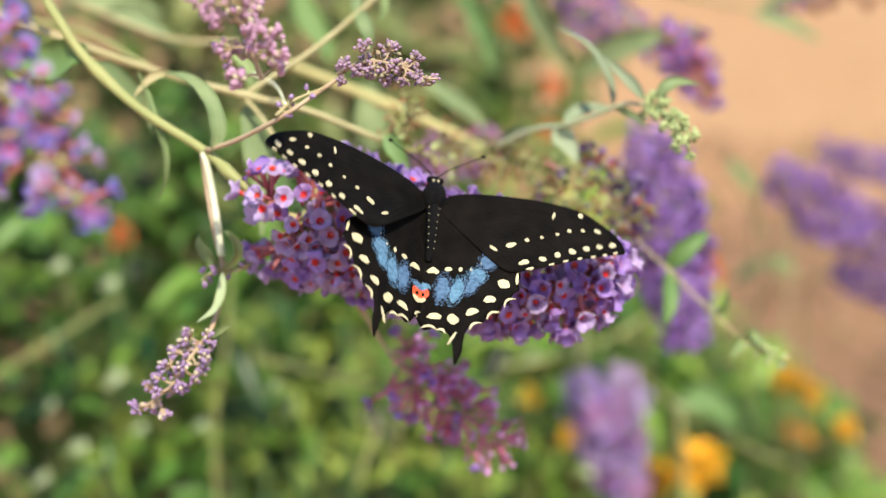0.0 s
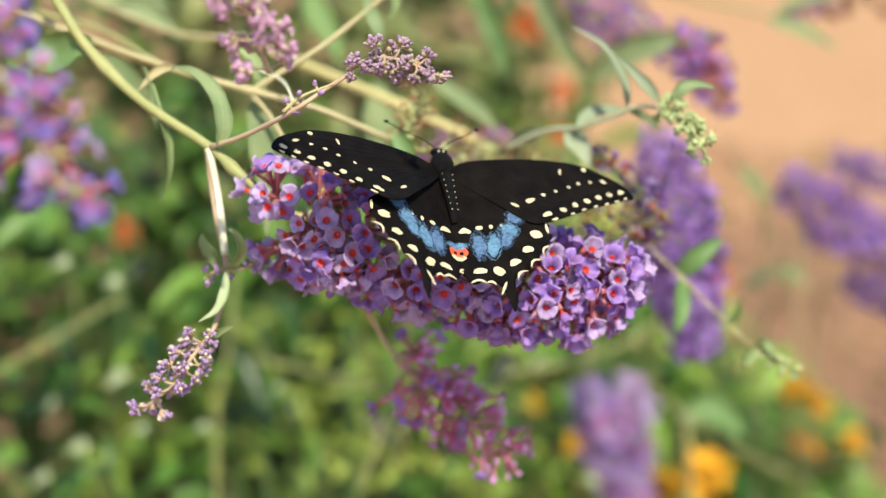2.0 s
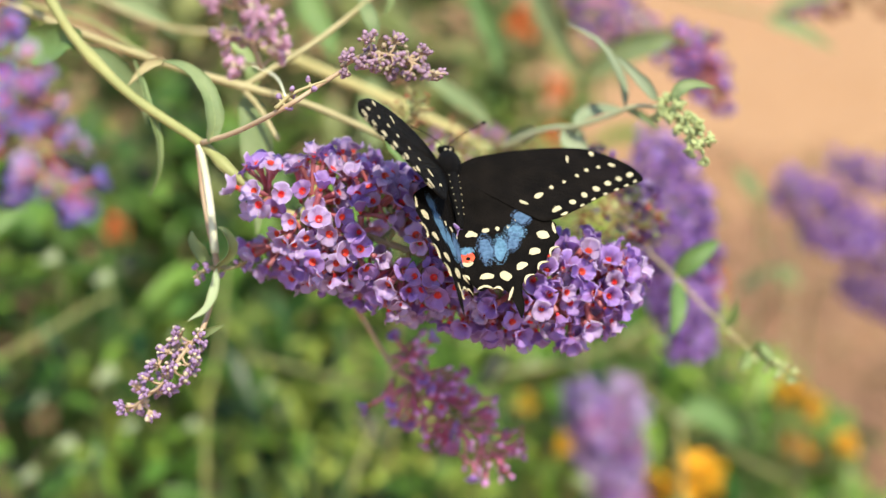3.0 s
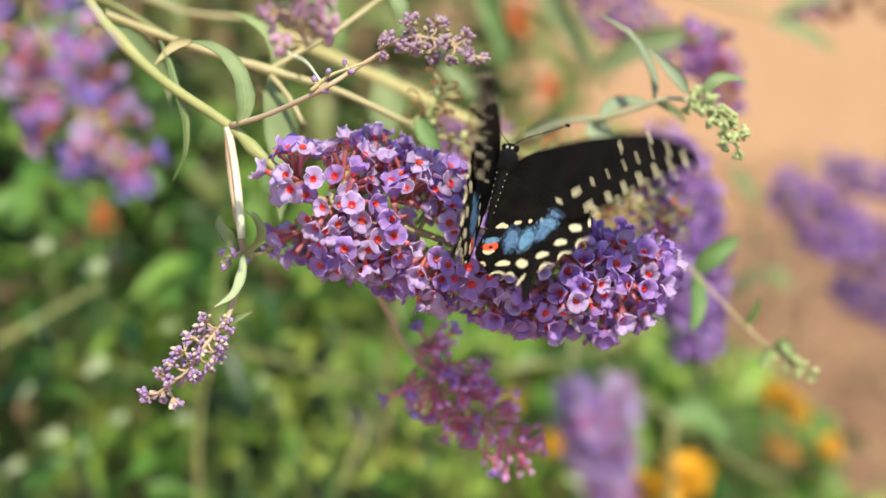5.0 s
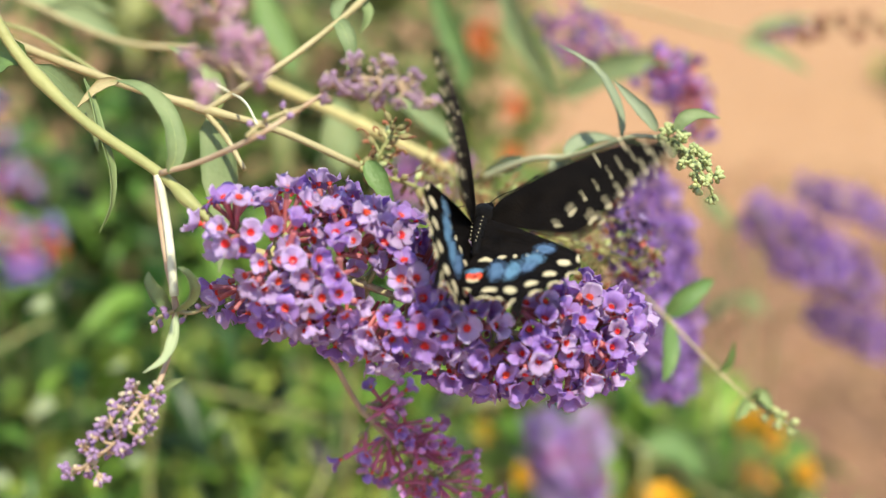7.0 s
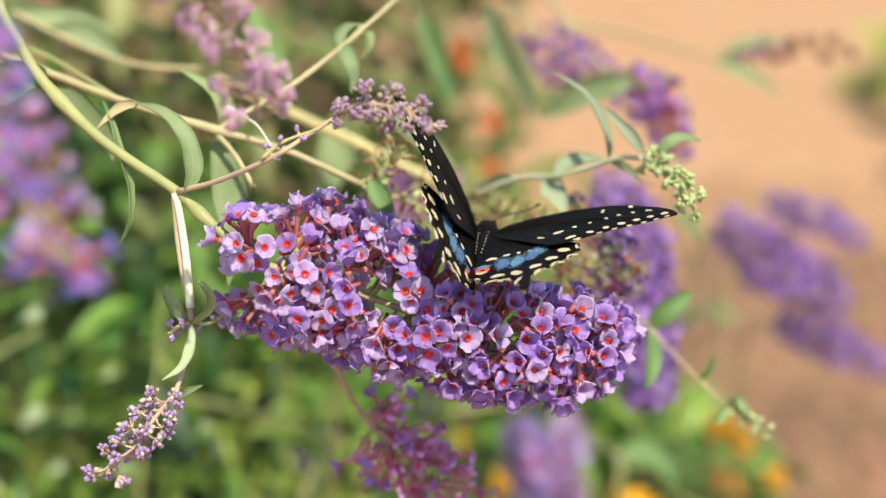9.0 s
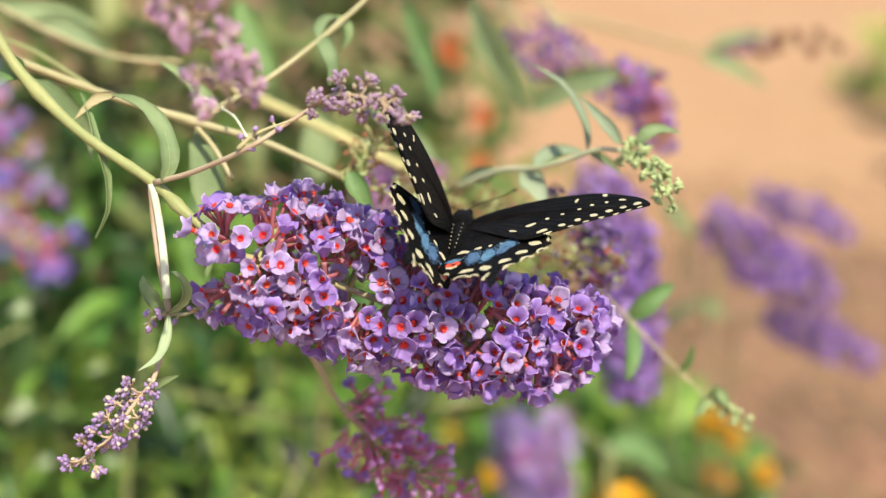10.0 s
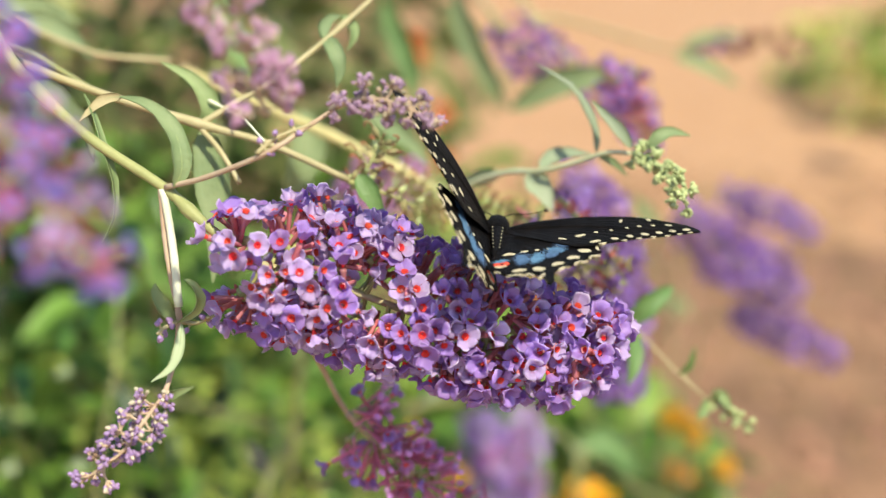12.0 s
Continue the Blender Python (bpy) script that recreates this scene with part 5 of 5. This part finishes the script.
def spot_mesh(x, y, rx, ry, turn, side, thick=0.16, bend=0.0, rng=random, size=1.0):
    """One patch of scales, seen from both sides of the wing."""
    bm = bmesh.new()
    t = radians(turn)
    skins = []
    for h in (-1, 1):
        ring = []
        for k in range(14):
            a = k * 2 * math.pi / 14
            w = 1 + rng.uniform(-0.16, 0.16)
            u, v = rx * size * math.cos(a) * w, ry * size * math.sin(a) * w
            v += bend * u * u / rx
            px, py = x + u * math.cos(t) - v * math.sin(t), y + u * math.sin(t) + v * math.cos(t)
            ring.append(bm.verts.new((side * px * MM, py * MM, camber(px, py) + h * thick * MM)))
        skins.append(ring)
    bm.faces.new(skins[0][::-1])
    bm.faces.new(skins[1])
    for k in range(14):
        bm.faces.new((skins[0][k], skins[0][(k + 1) % 14], skins[1][(k + 1) % 14], skins[1][k]))
    bmesh.ops.recalc_face_normals(bm, faces=bm.faces)
    return bm


def scale_patch(x, y, rx, ry, turn, side, rng):
    """A dusting of small scales, dense in the middle and thinning out."""
    bm = spot_mesh(x, y, rx * 0.84, ry * 0.86, turn, side, 0.22, 0.0, rng)
    t = radians(turn)
    for k in range(int(40 * rx * ry) + 60):
        a, d = rng.uniform(0, 2 * math.pi), rng.uniform(0.74, 1.26)
        u, v = rx * d * math.cos(a), ry * 1.05 * d * math.sin(a)
        u, v = x + u * math.cos(t) - v * math.sin(t), y + u * math.sin(t) + v * math.cos(t)
        r, p = rng.uniform(0.06, 0.12), rng.uniform(0, 3)
        for h in (-1, 1):
            ring = [bm.verts.new((side * (u + r * math.cos(p + q)) * MM, (v + 1.4 * r * math.sin(p + q)) * MM, camber(u, v) + h * 0.24 * MM)) for q in (0, 1.26, 2.51, 3.77, 5.03)]
            bm.faces.new(ring if h * side > 0 else ring[::-1])
    return bm


def ball(bm, c, r, stretch=(1, 1, 1), seg=12):
    m = Matrix.Translation(c) @ Matrix.Diagonal((r * stretch[0], r * stretch[1], r * stretch[2], 1))
    bmesh.ops.create_uvsphere(bm, u_segments=seg, v_segments=8, radius=1, matrix=m)


def build_butterfly():
    rng = random.Random(7)
    b = thing("butterfly", (0, 0, 0), "black swallowtail butterfly with cream spots and blue hindwing patches", "butterfly")
    bm = bmesh.new()
    ball(bm, (0, 2.6 * MM, 0.1 * MM), 3.3 * MM, (0.92, 1.3, 0.9), 16)
    part("thorax", bm, BODY, b)
    bm = bmesh.new()
    ball(bm, (0, 7.4 * MM, 0), 1.75 * MM, (1.05, 0.9, 0.9))
    head = part("head", bm, BODY, b)
    for s in (-1, 1):
        bm = bmesh.new()
        ball(bm, (s * 1.45 * MM, 7.8 * MM, 0.2 * MM), 0.95 * MM, (0.8, 1, 1))
        part("eye", bm, BODY, head)
        bm = bmesh.new()
        ball(bm, (s * 0.6 * MM, 6.6 * MM, 1.5 * MM), 0.35 * MM)
        part("spot", bm, CREAM, head, "cream dot")
        bm = tube_bm([(s * 0.5 * MM, 8.8 * MM, 0.4 * MM), (s * 3.6 * MM, 12 * MM, 0.6 * MM), (s * 8.0 * MM, 16 * MM, -0.2 * MM), (s * 11.6 * MM, 18.4 * MM, 0.1 * MM)], 0.13 * MM, 0.14 * MM, 6)
        ball(bm, (s * 12.1 * MM, 18.8 * MM, 0.2 * MM), 0.40 * MM, (1.8, 1.4, 0.8), 8)
        part("antenna", bm, BODY, b, "thin clubbed antenna")
        for k in range(3):
            f = Vector((s * (8.5 - k) * MM, (9 - 8 * k) * MM, -9.5 * MM))
            part("leg", tube_bm([(s * 1.2 * MM, (5 - 2 * k) * MM, -2 * MM), (s * 4.5 * MM, (6 - 4 * k) * MM, -2.5 * MM), f], 0.22 * MM, 0.12 * MM, 5), BODY, b)
    bm = tube_bm([(0, -1 * MM, 0), (0, -6 * MM, 0.1 * MM), (0, -12 * MM, -0.3 * MM), (0, -17 * MM, -1.2 * MM)], 1.7 * MM, 0.75 * MM, 12, [(k / 8, 0.06) for k in range(1, 8)])
    abdomen = part("abdomen", bm, BODY, b)
    for s in (-1, 1):
        for k in range(7):
            bm = bmesh.new()
            ball(bm, (s * (1.25 - 0.09 * k) * MM, (-2.5 - 2.0 * k) * MM, (1.80 - 0.12 * k) * MM), 0.15 * MM, (1, 1, 1), 8)
            part("spot", bm, CREAM, abdomen, "cream dot")
    wings = {}
    for s, side in ((1, "right"), (-1, "left")):
        for kind, outline, root, spots in (("forewing", FORE, (3.0, 0.6), FORE_SPOTS), ("hindwing", HIND, (3.4, -6.0), HIND_SPOTS)):
            w = part(kind, wing_mesh(outline, root, s), WING, b)
            for name, material, rows in spots:
                for x, y, rx, ry, turn, bend in rows:
                    if material is BLUE:
                        bm = scale_patch(x, y, rx * 1.12, ry * 1.12, turn, s, rng)
                    else:
                        bm = spot_mesh(x, y, rx, ry, turn, s, 0.17, bend, rng, 0.94 if kind == "forewing" else 1.04)
                    part(name, bm, material, w, smooth=False)
            wings[side, kind] = w
    return b, wings


butterfly, wings = build_butterfly()


def build_yellow_butterfly():
    b = thing("yellow_butterfly", (0, 0, 0), "yellow butterfly with black tiger stripes, in flight", "butterfly")
    bm = bmesh.new()
    ball(bm, (0, 2 * MM, 0), 3.2 * MM, (0.8, 1.6, 0.9))
    part("thorax", bm, TIGER, b)
    part("abdomen", tube_bm([(0, -2 * MM, 0), (0, -10 * MM, 0), (0, -20 * MM, -1 * MM)], 2.4 * MM, 1.0 * MM, 10), TIGER, b)
    rng = random.Random(9)
    for s, side in ((1, "right"), (-1, "left")):
        for kind, outline, root in (("forewing", FORE, (3.0, 0.6)), ("hindwing", HIND, (3.4, -6.0))):
            w = part(kind, wing_mesh(outline, root, s), TIGER, b)
            rows = [(7, 1, 1.5, 5, 15), (13, 0, 1.7, 6.5, 18), (19, -1, 1.8, 7.5, 20), (25, -2, 1.8, 8, 22), (31, -3, 1.8, 7.5, 25), (37, -4, 1.8, 6.5, 28), (43, -4, 2.4, 6, 35)] if kind == "forewing" else [(7, -18, 0.8, 9, -12), (12, -28, 6, 1.6, 35), (5, -33, 5, 1.6, 5)]
            for x, y, rx, ry, turn in rows:
                part("stripe", spot_mesh(x, y, rx, ry, turn, s, 0.17, 0.0, rng), BODY, w, smooth=False)
    return b


yellow_butterfly = build_yellow_butterfly()
YELLOW_ROWS = [
    (0, look((3.0, 4.0, 1.6), (2.0, 3.0, 1.5))),
    (10.6, look((0.6466, 0.4312, 0.8236), (0.3680, 0.4336, 0.8063))),
    (11.0, look((0.2834, 0.3842, 0.7839), (0.1937, 0.3783, 0.7644))),
    (11.1, look((0.2466, 0.5009, 0.7014), (0.1893, 0.4872, 0.6607))),
    (11.2, look((0.1648, 0.4914, 0.6575), (0.0887, 0.4799, 0.6181))),
    (11.3, look((0.0424, 0.3445, 0.6746), (-0.0125, 0.3400, 0.6501))),
    (11.5, look((-0.0668, 0.3301, 0.6116), (-0.1212, 0.3202, 0.5732))),
    (12, look((-0.3823, 0.3644, 0.4927), (-0.5071, 0.3725, 0.4844))),
]


def motions():
    walk(butterfly, BODY_ROWS)
    for key, rows in WING_ROWS.items():
        walk(wings[key], rows)
    walk(yellow_butterfly, [(t, m @ pose(0, 0, 0, 55, 62, 20)) for t, m in YELLOW_ROWS])


BODY_ROWS = [
    (0, pose(-0.00226, 0.28089, 0.84809, 29.67, 11.68, 3.43)),
    (0.5, pose(-0.00321, 0.28269, 0.84910, 43.19, -1.02, 6.89)),
    (1, pose(-0.00112, 0.28888, 0.85257, 34.15, 5.42, 9.55)),
    (1.5, pose(-0.00273, 0.28719, 0.85505, 19.71, 12.01, 16.42)),
    (2, pose(-0.00214, 0.29122, 0.85281, 22.20, 8.76, 14.73)),
    (2.5, pose(0.00050, 0.29564, 0.85122, 28.17, 6.61, 15.03)),
    (4.5, pose(0.00097, 0.29127, 0.85264, 25.11, 12.84, 10.39)),
    (4.8, pose(0.00093, 0.28750, 0.85501, 22.38, -10.15, -7.82)),
    (5, pose(0.00521, 0.29173, 0.85014, 28.30, 3.75, -12.85)),
    (5.5, pose(0.00577, 0.30187, 0.84673, 12.32, -15.03, -6.31)),
    (6, pose(0.00574, 0.30166, 0.84692, 9.94, -15.91, -7.76)),
    (6.3, pose(0.00736, 0.30350, 0.84889, 8.46, -18.02, -10.57)),
    (6.5, pose(0.00481, 0.29969, 0.84895, 7.93, -15.26, -5.49)),
    (7, pose(0.01135, 0.30383, 0.84590, 2.88, -24.39, -11.28)),
    (7.2, pose(0.00973, 0.30208, 0.84917, 10.07, -22.19, -16.25)),
    (9, pose(0.01303, 0.30716, 0.84505, 0.57, -13.95, -11.30)),
    (9.5, pose(0.01205, 0.30310, 0.84724, 2.84, -7.78, -13.17)),
    (10, pose(0.01238, 0.30524, 0.84591, 5.08, -15.04, -12.75)),
    (10.5, pose(0.01421, 0.30541, 0.84744, -3.67, -9.05, -6.13)),
    (11, pose(0.01508, 0.30305, 0.84736, -2.05, -0.65, -8.55)),
    (11.5, pose(0.01534, 0.30412, 0.84680, -2.44, 0.50, -6.29)),
    (12, pose(0.01707, 0.30328, 0.84698, -0.81, -0.54, -10.28)),
]
WING_ROWS = {
    ("right", "forewing"): [
        (0, pose(-0.00005, 0.00018, -0.00035, 1.38, -9.53, -5.17)),
        (0.5, pose(-0.00000, 0.00007, -0.00034, 0.10, -9.69, -1.89)),
        (1, pose(-0.00007, 0.00015, -0.00004, 4.17, 0.84, -4.13)),
        (1.5, pose(0.00005, 0.00018, -0.00071, 8.00, -16.84, -5.10)),
        (2, pose(-0.00003, 0.00013, -0.00031, 2.48, -7.75, -3.55)),
        (2.5, pose(0.00005, 0.00003, -0.00051, 2.24, -13.66, -0.80)),
        (4.5, pose(-0.00000, 0.00013, -0.00049, 3.19, -12.54, -3.81)),
        (4.8, pose(0.00112, 0.00029, -0.00177, 13.60, -62.30, -18.29)),
        (4.967, pose(0.00057, 0.00001, -0.00140, 8.29, -40.18, 0.20)),
        (5, pose(0.00031, 0.00001, -0.00107, 8.34, -28.18, 0.18)),
        (5.033, pose(0.00015, 0.00001, -0.00076, 8.37, -18.18, 0.16)),
        (5.5, pose(0.00005, -0.00010, 0.00006, -0.53, 1.47, 2.86)),
        (6, pose(0.00004, -0.00007, 0.00005, 3.84, 3.23, 2.05)),
        (6.3, pose(0.00023, 0.00032, -0.00087, 3.81, -25.88, -10.33)),
        (6.5, pose(0.00012, -0.00014, -0.00039, -1.44, -12.09, 4.21)),
        (6.967, pose(-0.00001, 0.00002, -0.00003, -1.65, -1.62, -0.45)),
        (6.9, pose(0.00009, -0.00007, -0.00047, 30.10, 0.99, 6.00)),
        (7, pose(0.00019, -0.00007, -0.00076, 29.16, -7.96, 6.06)),
        (7.033, pose(0.00018, 0.00002, -0.00084, -1.45, -25.61, -0.50)),
        (7.1, pose(0.00012, 0.00001, -0.00069, -1.55, -21.00, -0.43)),
        (7.2, pose(0.00001, 0.00004, -0.00021, 5.76, -5.89, -1.18)),
        (9, pose(-0.00007, 0.00018, -0.00020, -0.14, -5.91, -5.08)),
        (9.5, pose(0.00004, 0.00008, -0.00055, -0.02, -15.87, -2.32)),
        (10, pose(-0.00008, 0.00020, -0.00021, -0.55, -6.34, -5.75)),
        (10.5, pose(0.00001, 0.00010, -0.00050, 2.10, -13.29, -2.84)),
        (11, pose(0.00002, 0.00015, -0.00058, -0.16, -17.00, -4.35)),
        (11.5, pose(0.00003, 0.00012, -0.00060, -0.15, -17.42, -3.58)),
        (12, pose(-0.00003, 0.00012, -0.00036, -1.32, -11.14, -3.57)),
    ],
    ("right", "hindwing"): [
        (0, pose(0.00001, 0.00009, -0.00031, 5.06, -11.16, -3.75)),
        (0.5, pose(0.00000, 0.00007, -0.00054, 1.12, -15.68, -2.20)),
        (1, pose(0.00001, 0.00006, -0.00009, 3.58, -4.36, -2.46)),
        (1.5, pose(-0.00001, 0.00006, -0.00052, 9.32, -18.97, -3.77)),
        (2, pose(-0.00003, -0.00001, -0.00022, 5.24, -8.62, -0.94)),
        (2.5, pose(-0.00004, 0.00001, -0.00038, 3.49, -12.28, -0.92)),
        (4.5, pose(-0.00005, -0.00002, -0.00037, 2.12, -11.52, 0.20)),
        (4.8, pose(0.00042, -0.00010, -0.00142, -5.82, -37.62, 3.52)),
        (5, pose(-0.00011, -0.00018, -0.00055, -6.54, -12.30, 6.12)),
        (5.5, pose(0.00007, 0.00002, 0.00023, -0.44, 6.79, -0.36)),
        (6, pose(0.00010, -0.00012, 0.00047, 3.33, 12.36, 2.98)),
        (6.3, pose(0.00007, -0.00006, -0.00073, 7.88, -15.41, 1.65)),
        (6.5, pose(-0.00007, -0.00011, -0.00009, -0.42, -2.39, 3.08)),
        (7, pose(0.00025, -0.00011, 0.00074, 7.31, 18.75, 1.83)),
        (7.2, pose(0.00002, 0.00009, -0.00044, 6.12, -7.01, -2.62)),
        (9, pose(-0.00007, -0.00013, -0.00003, -1.73, 0.05, 4.01)),
        (9.5, pose(-0.00012, -0.00020, -0.00040, -2.49, -10.04, 5.87)),
        (10, pose(-0.00006, -0.00010, -0.00005, -3.89, 0.55, 3.48)),
        (10.5, pose(-0.00006, -0.00004, -0.00034, -2.06, -8.70, 1.58)),
        (11, pose(-0.00009, -0.00012, -0.00047, -2.48, -11.99, 3.87)),
        (11.5, pose(-0.00008, -0.00010, -0.00050, -1.68, -13.22, 3.06)),
        (12, pose(-0.00008, -0.00008, -0.00035, -3.20, -8.22, 2.81)),
    ],
    ("left", "forewing"): [
        (0, pose(-0.00015, 0.00015, -0.00092, -3.89, 29.22, 4.74)),
        (0.5, pose(-0.00011, 0.00019, -0.00088, -2.40, 27.44, 5.85)),
        (1, pose(-0.00015, 0.00015, -0.00093, -2.24, 28.69, 4.80)),
        (1.5, pose(0.00001, 0.00016, -0.00050, 1.94, 13.53, 4.71)),
        (2, pose(0.00004, 0.00026, -0.00055, -2.86, 17.26, 7.37)),
        (2.5, pose(-0.00053, 0.00036, -0.00156, 3.60, 49.39, 15.15)),
        (4.5, pose(-0.00021, 0.00060, -0.00128, 6.51, 36.66, 20.34)),
        (4.8, pose(-0.00173, 0.00047, -0.00193, 57.17, 74.30, 60.62)),
        (4.967, pose(-0.00164, 0.00047, -0.00214, 53.09, 74.29, 54.99)),
        (5, pose(-0.00194, 0.00047, -0.00217, 83.88, 77.14, 84.89)),
        (5.033, pose(-0.00224, 0.00047, -0.00216, 117.52, 75.51, 117.62)),
        (5.5, pose(-0.00237, 0.00063, -0.00217, 120.33, 70.30, 119.97)),
        (6, pose(-0.00242, 0.00045, -0.00213, 133.15, 73.09, 132.95)),
        (6.3, pose(-0.00187, 0.00000, -0.00200, 0.00, 86.18, 0.00)),
        (6.5, pose(-0.00227, 0.00050, -0.00216, 118.64, 74.39, 118.84)),
        (6.967, pose(-0.00333, 0.00031, -0.00166, 168.20, 49.77, 166.43)),
        (7, pose(-0.00249, 0.00031, -0.00207, 147.36, 73.56, 147.69)),
        (7.033, pose(-0.00269, 0.00031, -0.00202, 155.40, 68.77, 155.26)),
        (7.2, pose(-0.00197, 0.00029, -0.00198, 80.97, 81.68, 83.72)),
        (9, pose(-0.00156, 0.00053, -0.00214, 50.31, 71.83, 52.92)),
        (9.5, pose(-0.00148, 0.00064, -0.00214, 50.68, 68.40, 54.20)),
        (10, pose(-0.00173, 0.00062, -0.00219, 67.25, 72.00, 69.92)),
        (10.5, pose(-0.00114, 0.00089, -0.00206, 43.59, 58.19, 50.07)),
        (11, pose(-0.00098, 0.00068, -0.00196, 30.57, 57.80, 36.31)),
        (11.5, pose(-0.00095, 0.00065, -0.00194, 28.73, 57.34, 34.25)),
        (12, pose(-0.00086, 0.00051, -0.00186, 20.87, 56.33, 25.65)),
    ],
    ("left", "hindwing"): [
        (0, pose(0.00002, -0.00013, -0.00177, 0.42, 27.59, -3.78)),
        (0.5, pose(0.00002, -0.00009, -0.00170, -0.62, 25.12, -2.58)),
        (1, pose(0.00000, -0.00011, -0.00180, -1.97, 27.61, -3.64)),
        (1.5, pose(0.00008, -0.00008, -0.00117, 6.47, 13.54, -0.87)),
        (2, pose(0.00006, -0.00006, -0.00135, 2.46, 16.60, -1.22)),
        (2.5, pose(-0.00038, 0.00019, -0.00227, 7.36, 45.72, 8.43)),
        (4.5, pose(-0.00018, 0.00019, -0.00186, 4.34, 32.05, 6.63)),
        (4.8, pose(-0.00120, -0.00029, -0.00331, -18.16, 64.93, -19.85)),
        (5, pose(-0.00135, -0.00040, -0.00329, -58.17, 77.15, -58.98)),
        (5.5, pose(-0.00170, 0.00009, -0.00317, 141.79, 85.49, 140.68)),
        (6, pose(-0.00170, -0.00002, -0.00323, -164.51, 87.57, -163.37)),
        (6.3, pose(-0.00262, -0.00016, -0.00340, -167.80, 71.43, -165.08)),
        (6.5, pose(-0.00154, -0.00014, -0.00325, -61.89, 85.33, -61.01)),
        (7, pose(-0.00146, 0.00008, -0.00312, 47.46, 85.76, 45.04)),
        (7.2, pose(-0.00150, -0.00024, -0.00342, -21.48, 73.89, -25.20)),
        (9, pose(-0.00088, -0.00020, -0.00301, -16.05, 67.41, -15.68)),
        (9.5, pose(-0.00077, -0.00006, -0.00286, -6.90, 63.29, -4.76)),
        (10, pose(-0.00083, -0.00018, -0.00297, -14.44, 65.70, -13.35)),
        (10.5, pose(-0.00051, -0.00006, -0.00263, -5.21, 53.80, -3.69)),
        (11, pose(-0.00050, -0.00001, -0.00259, -2.04, 53.26, -0.83)),
        (11.5, pose(-0.00053, -0.00002, -0.00262, -0.24, 55.41, -0.72)),
        (12, pose(-0.00046, -0.00004, -0.00257, -1.90, 52.62, -1.98)),
    ],
}

motions()
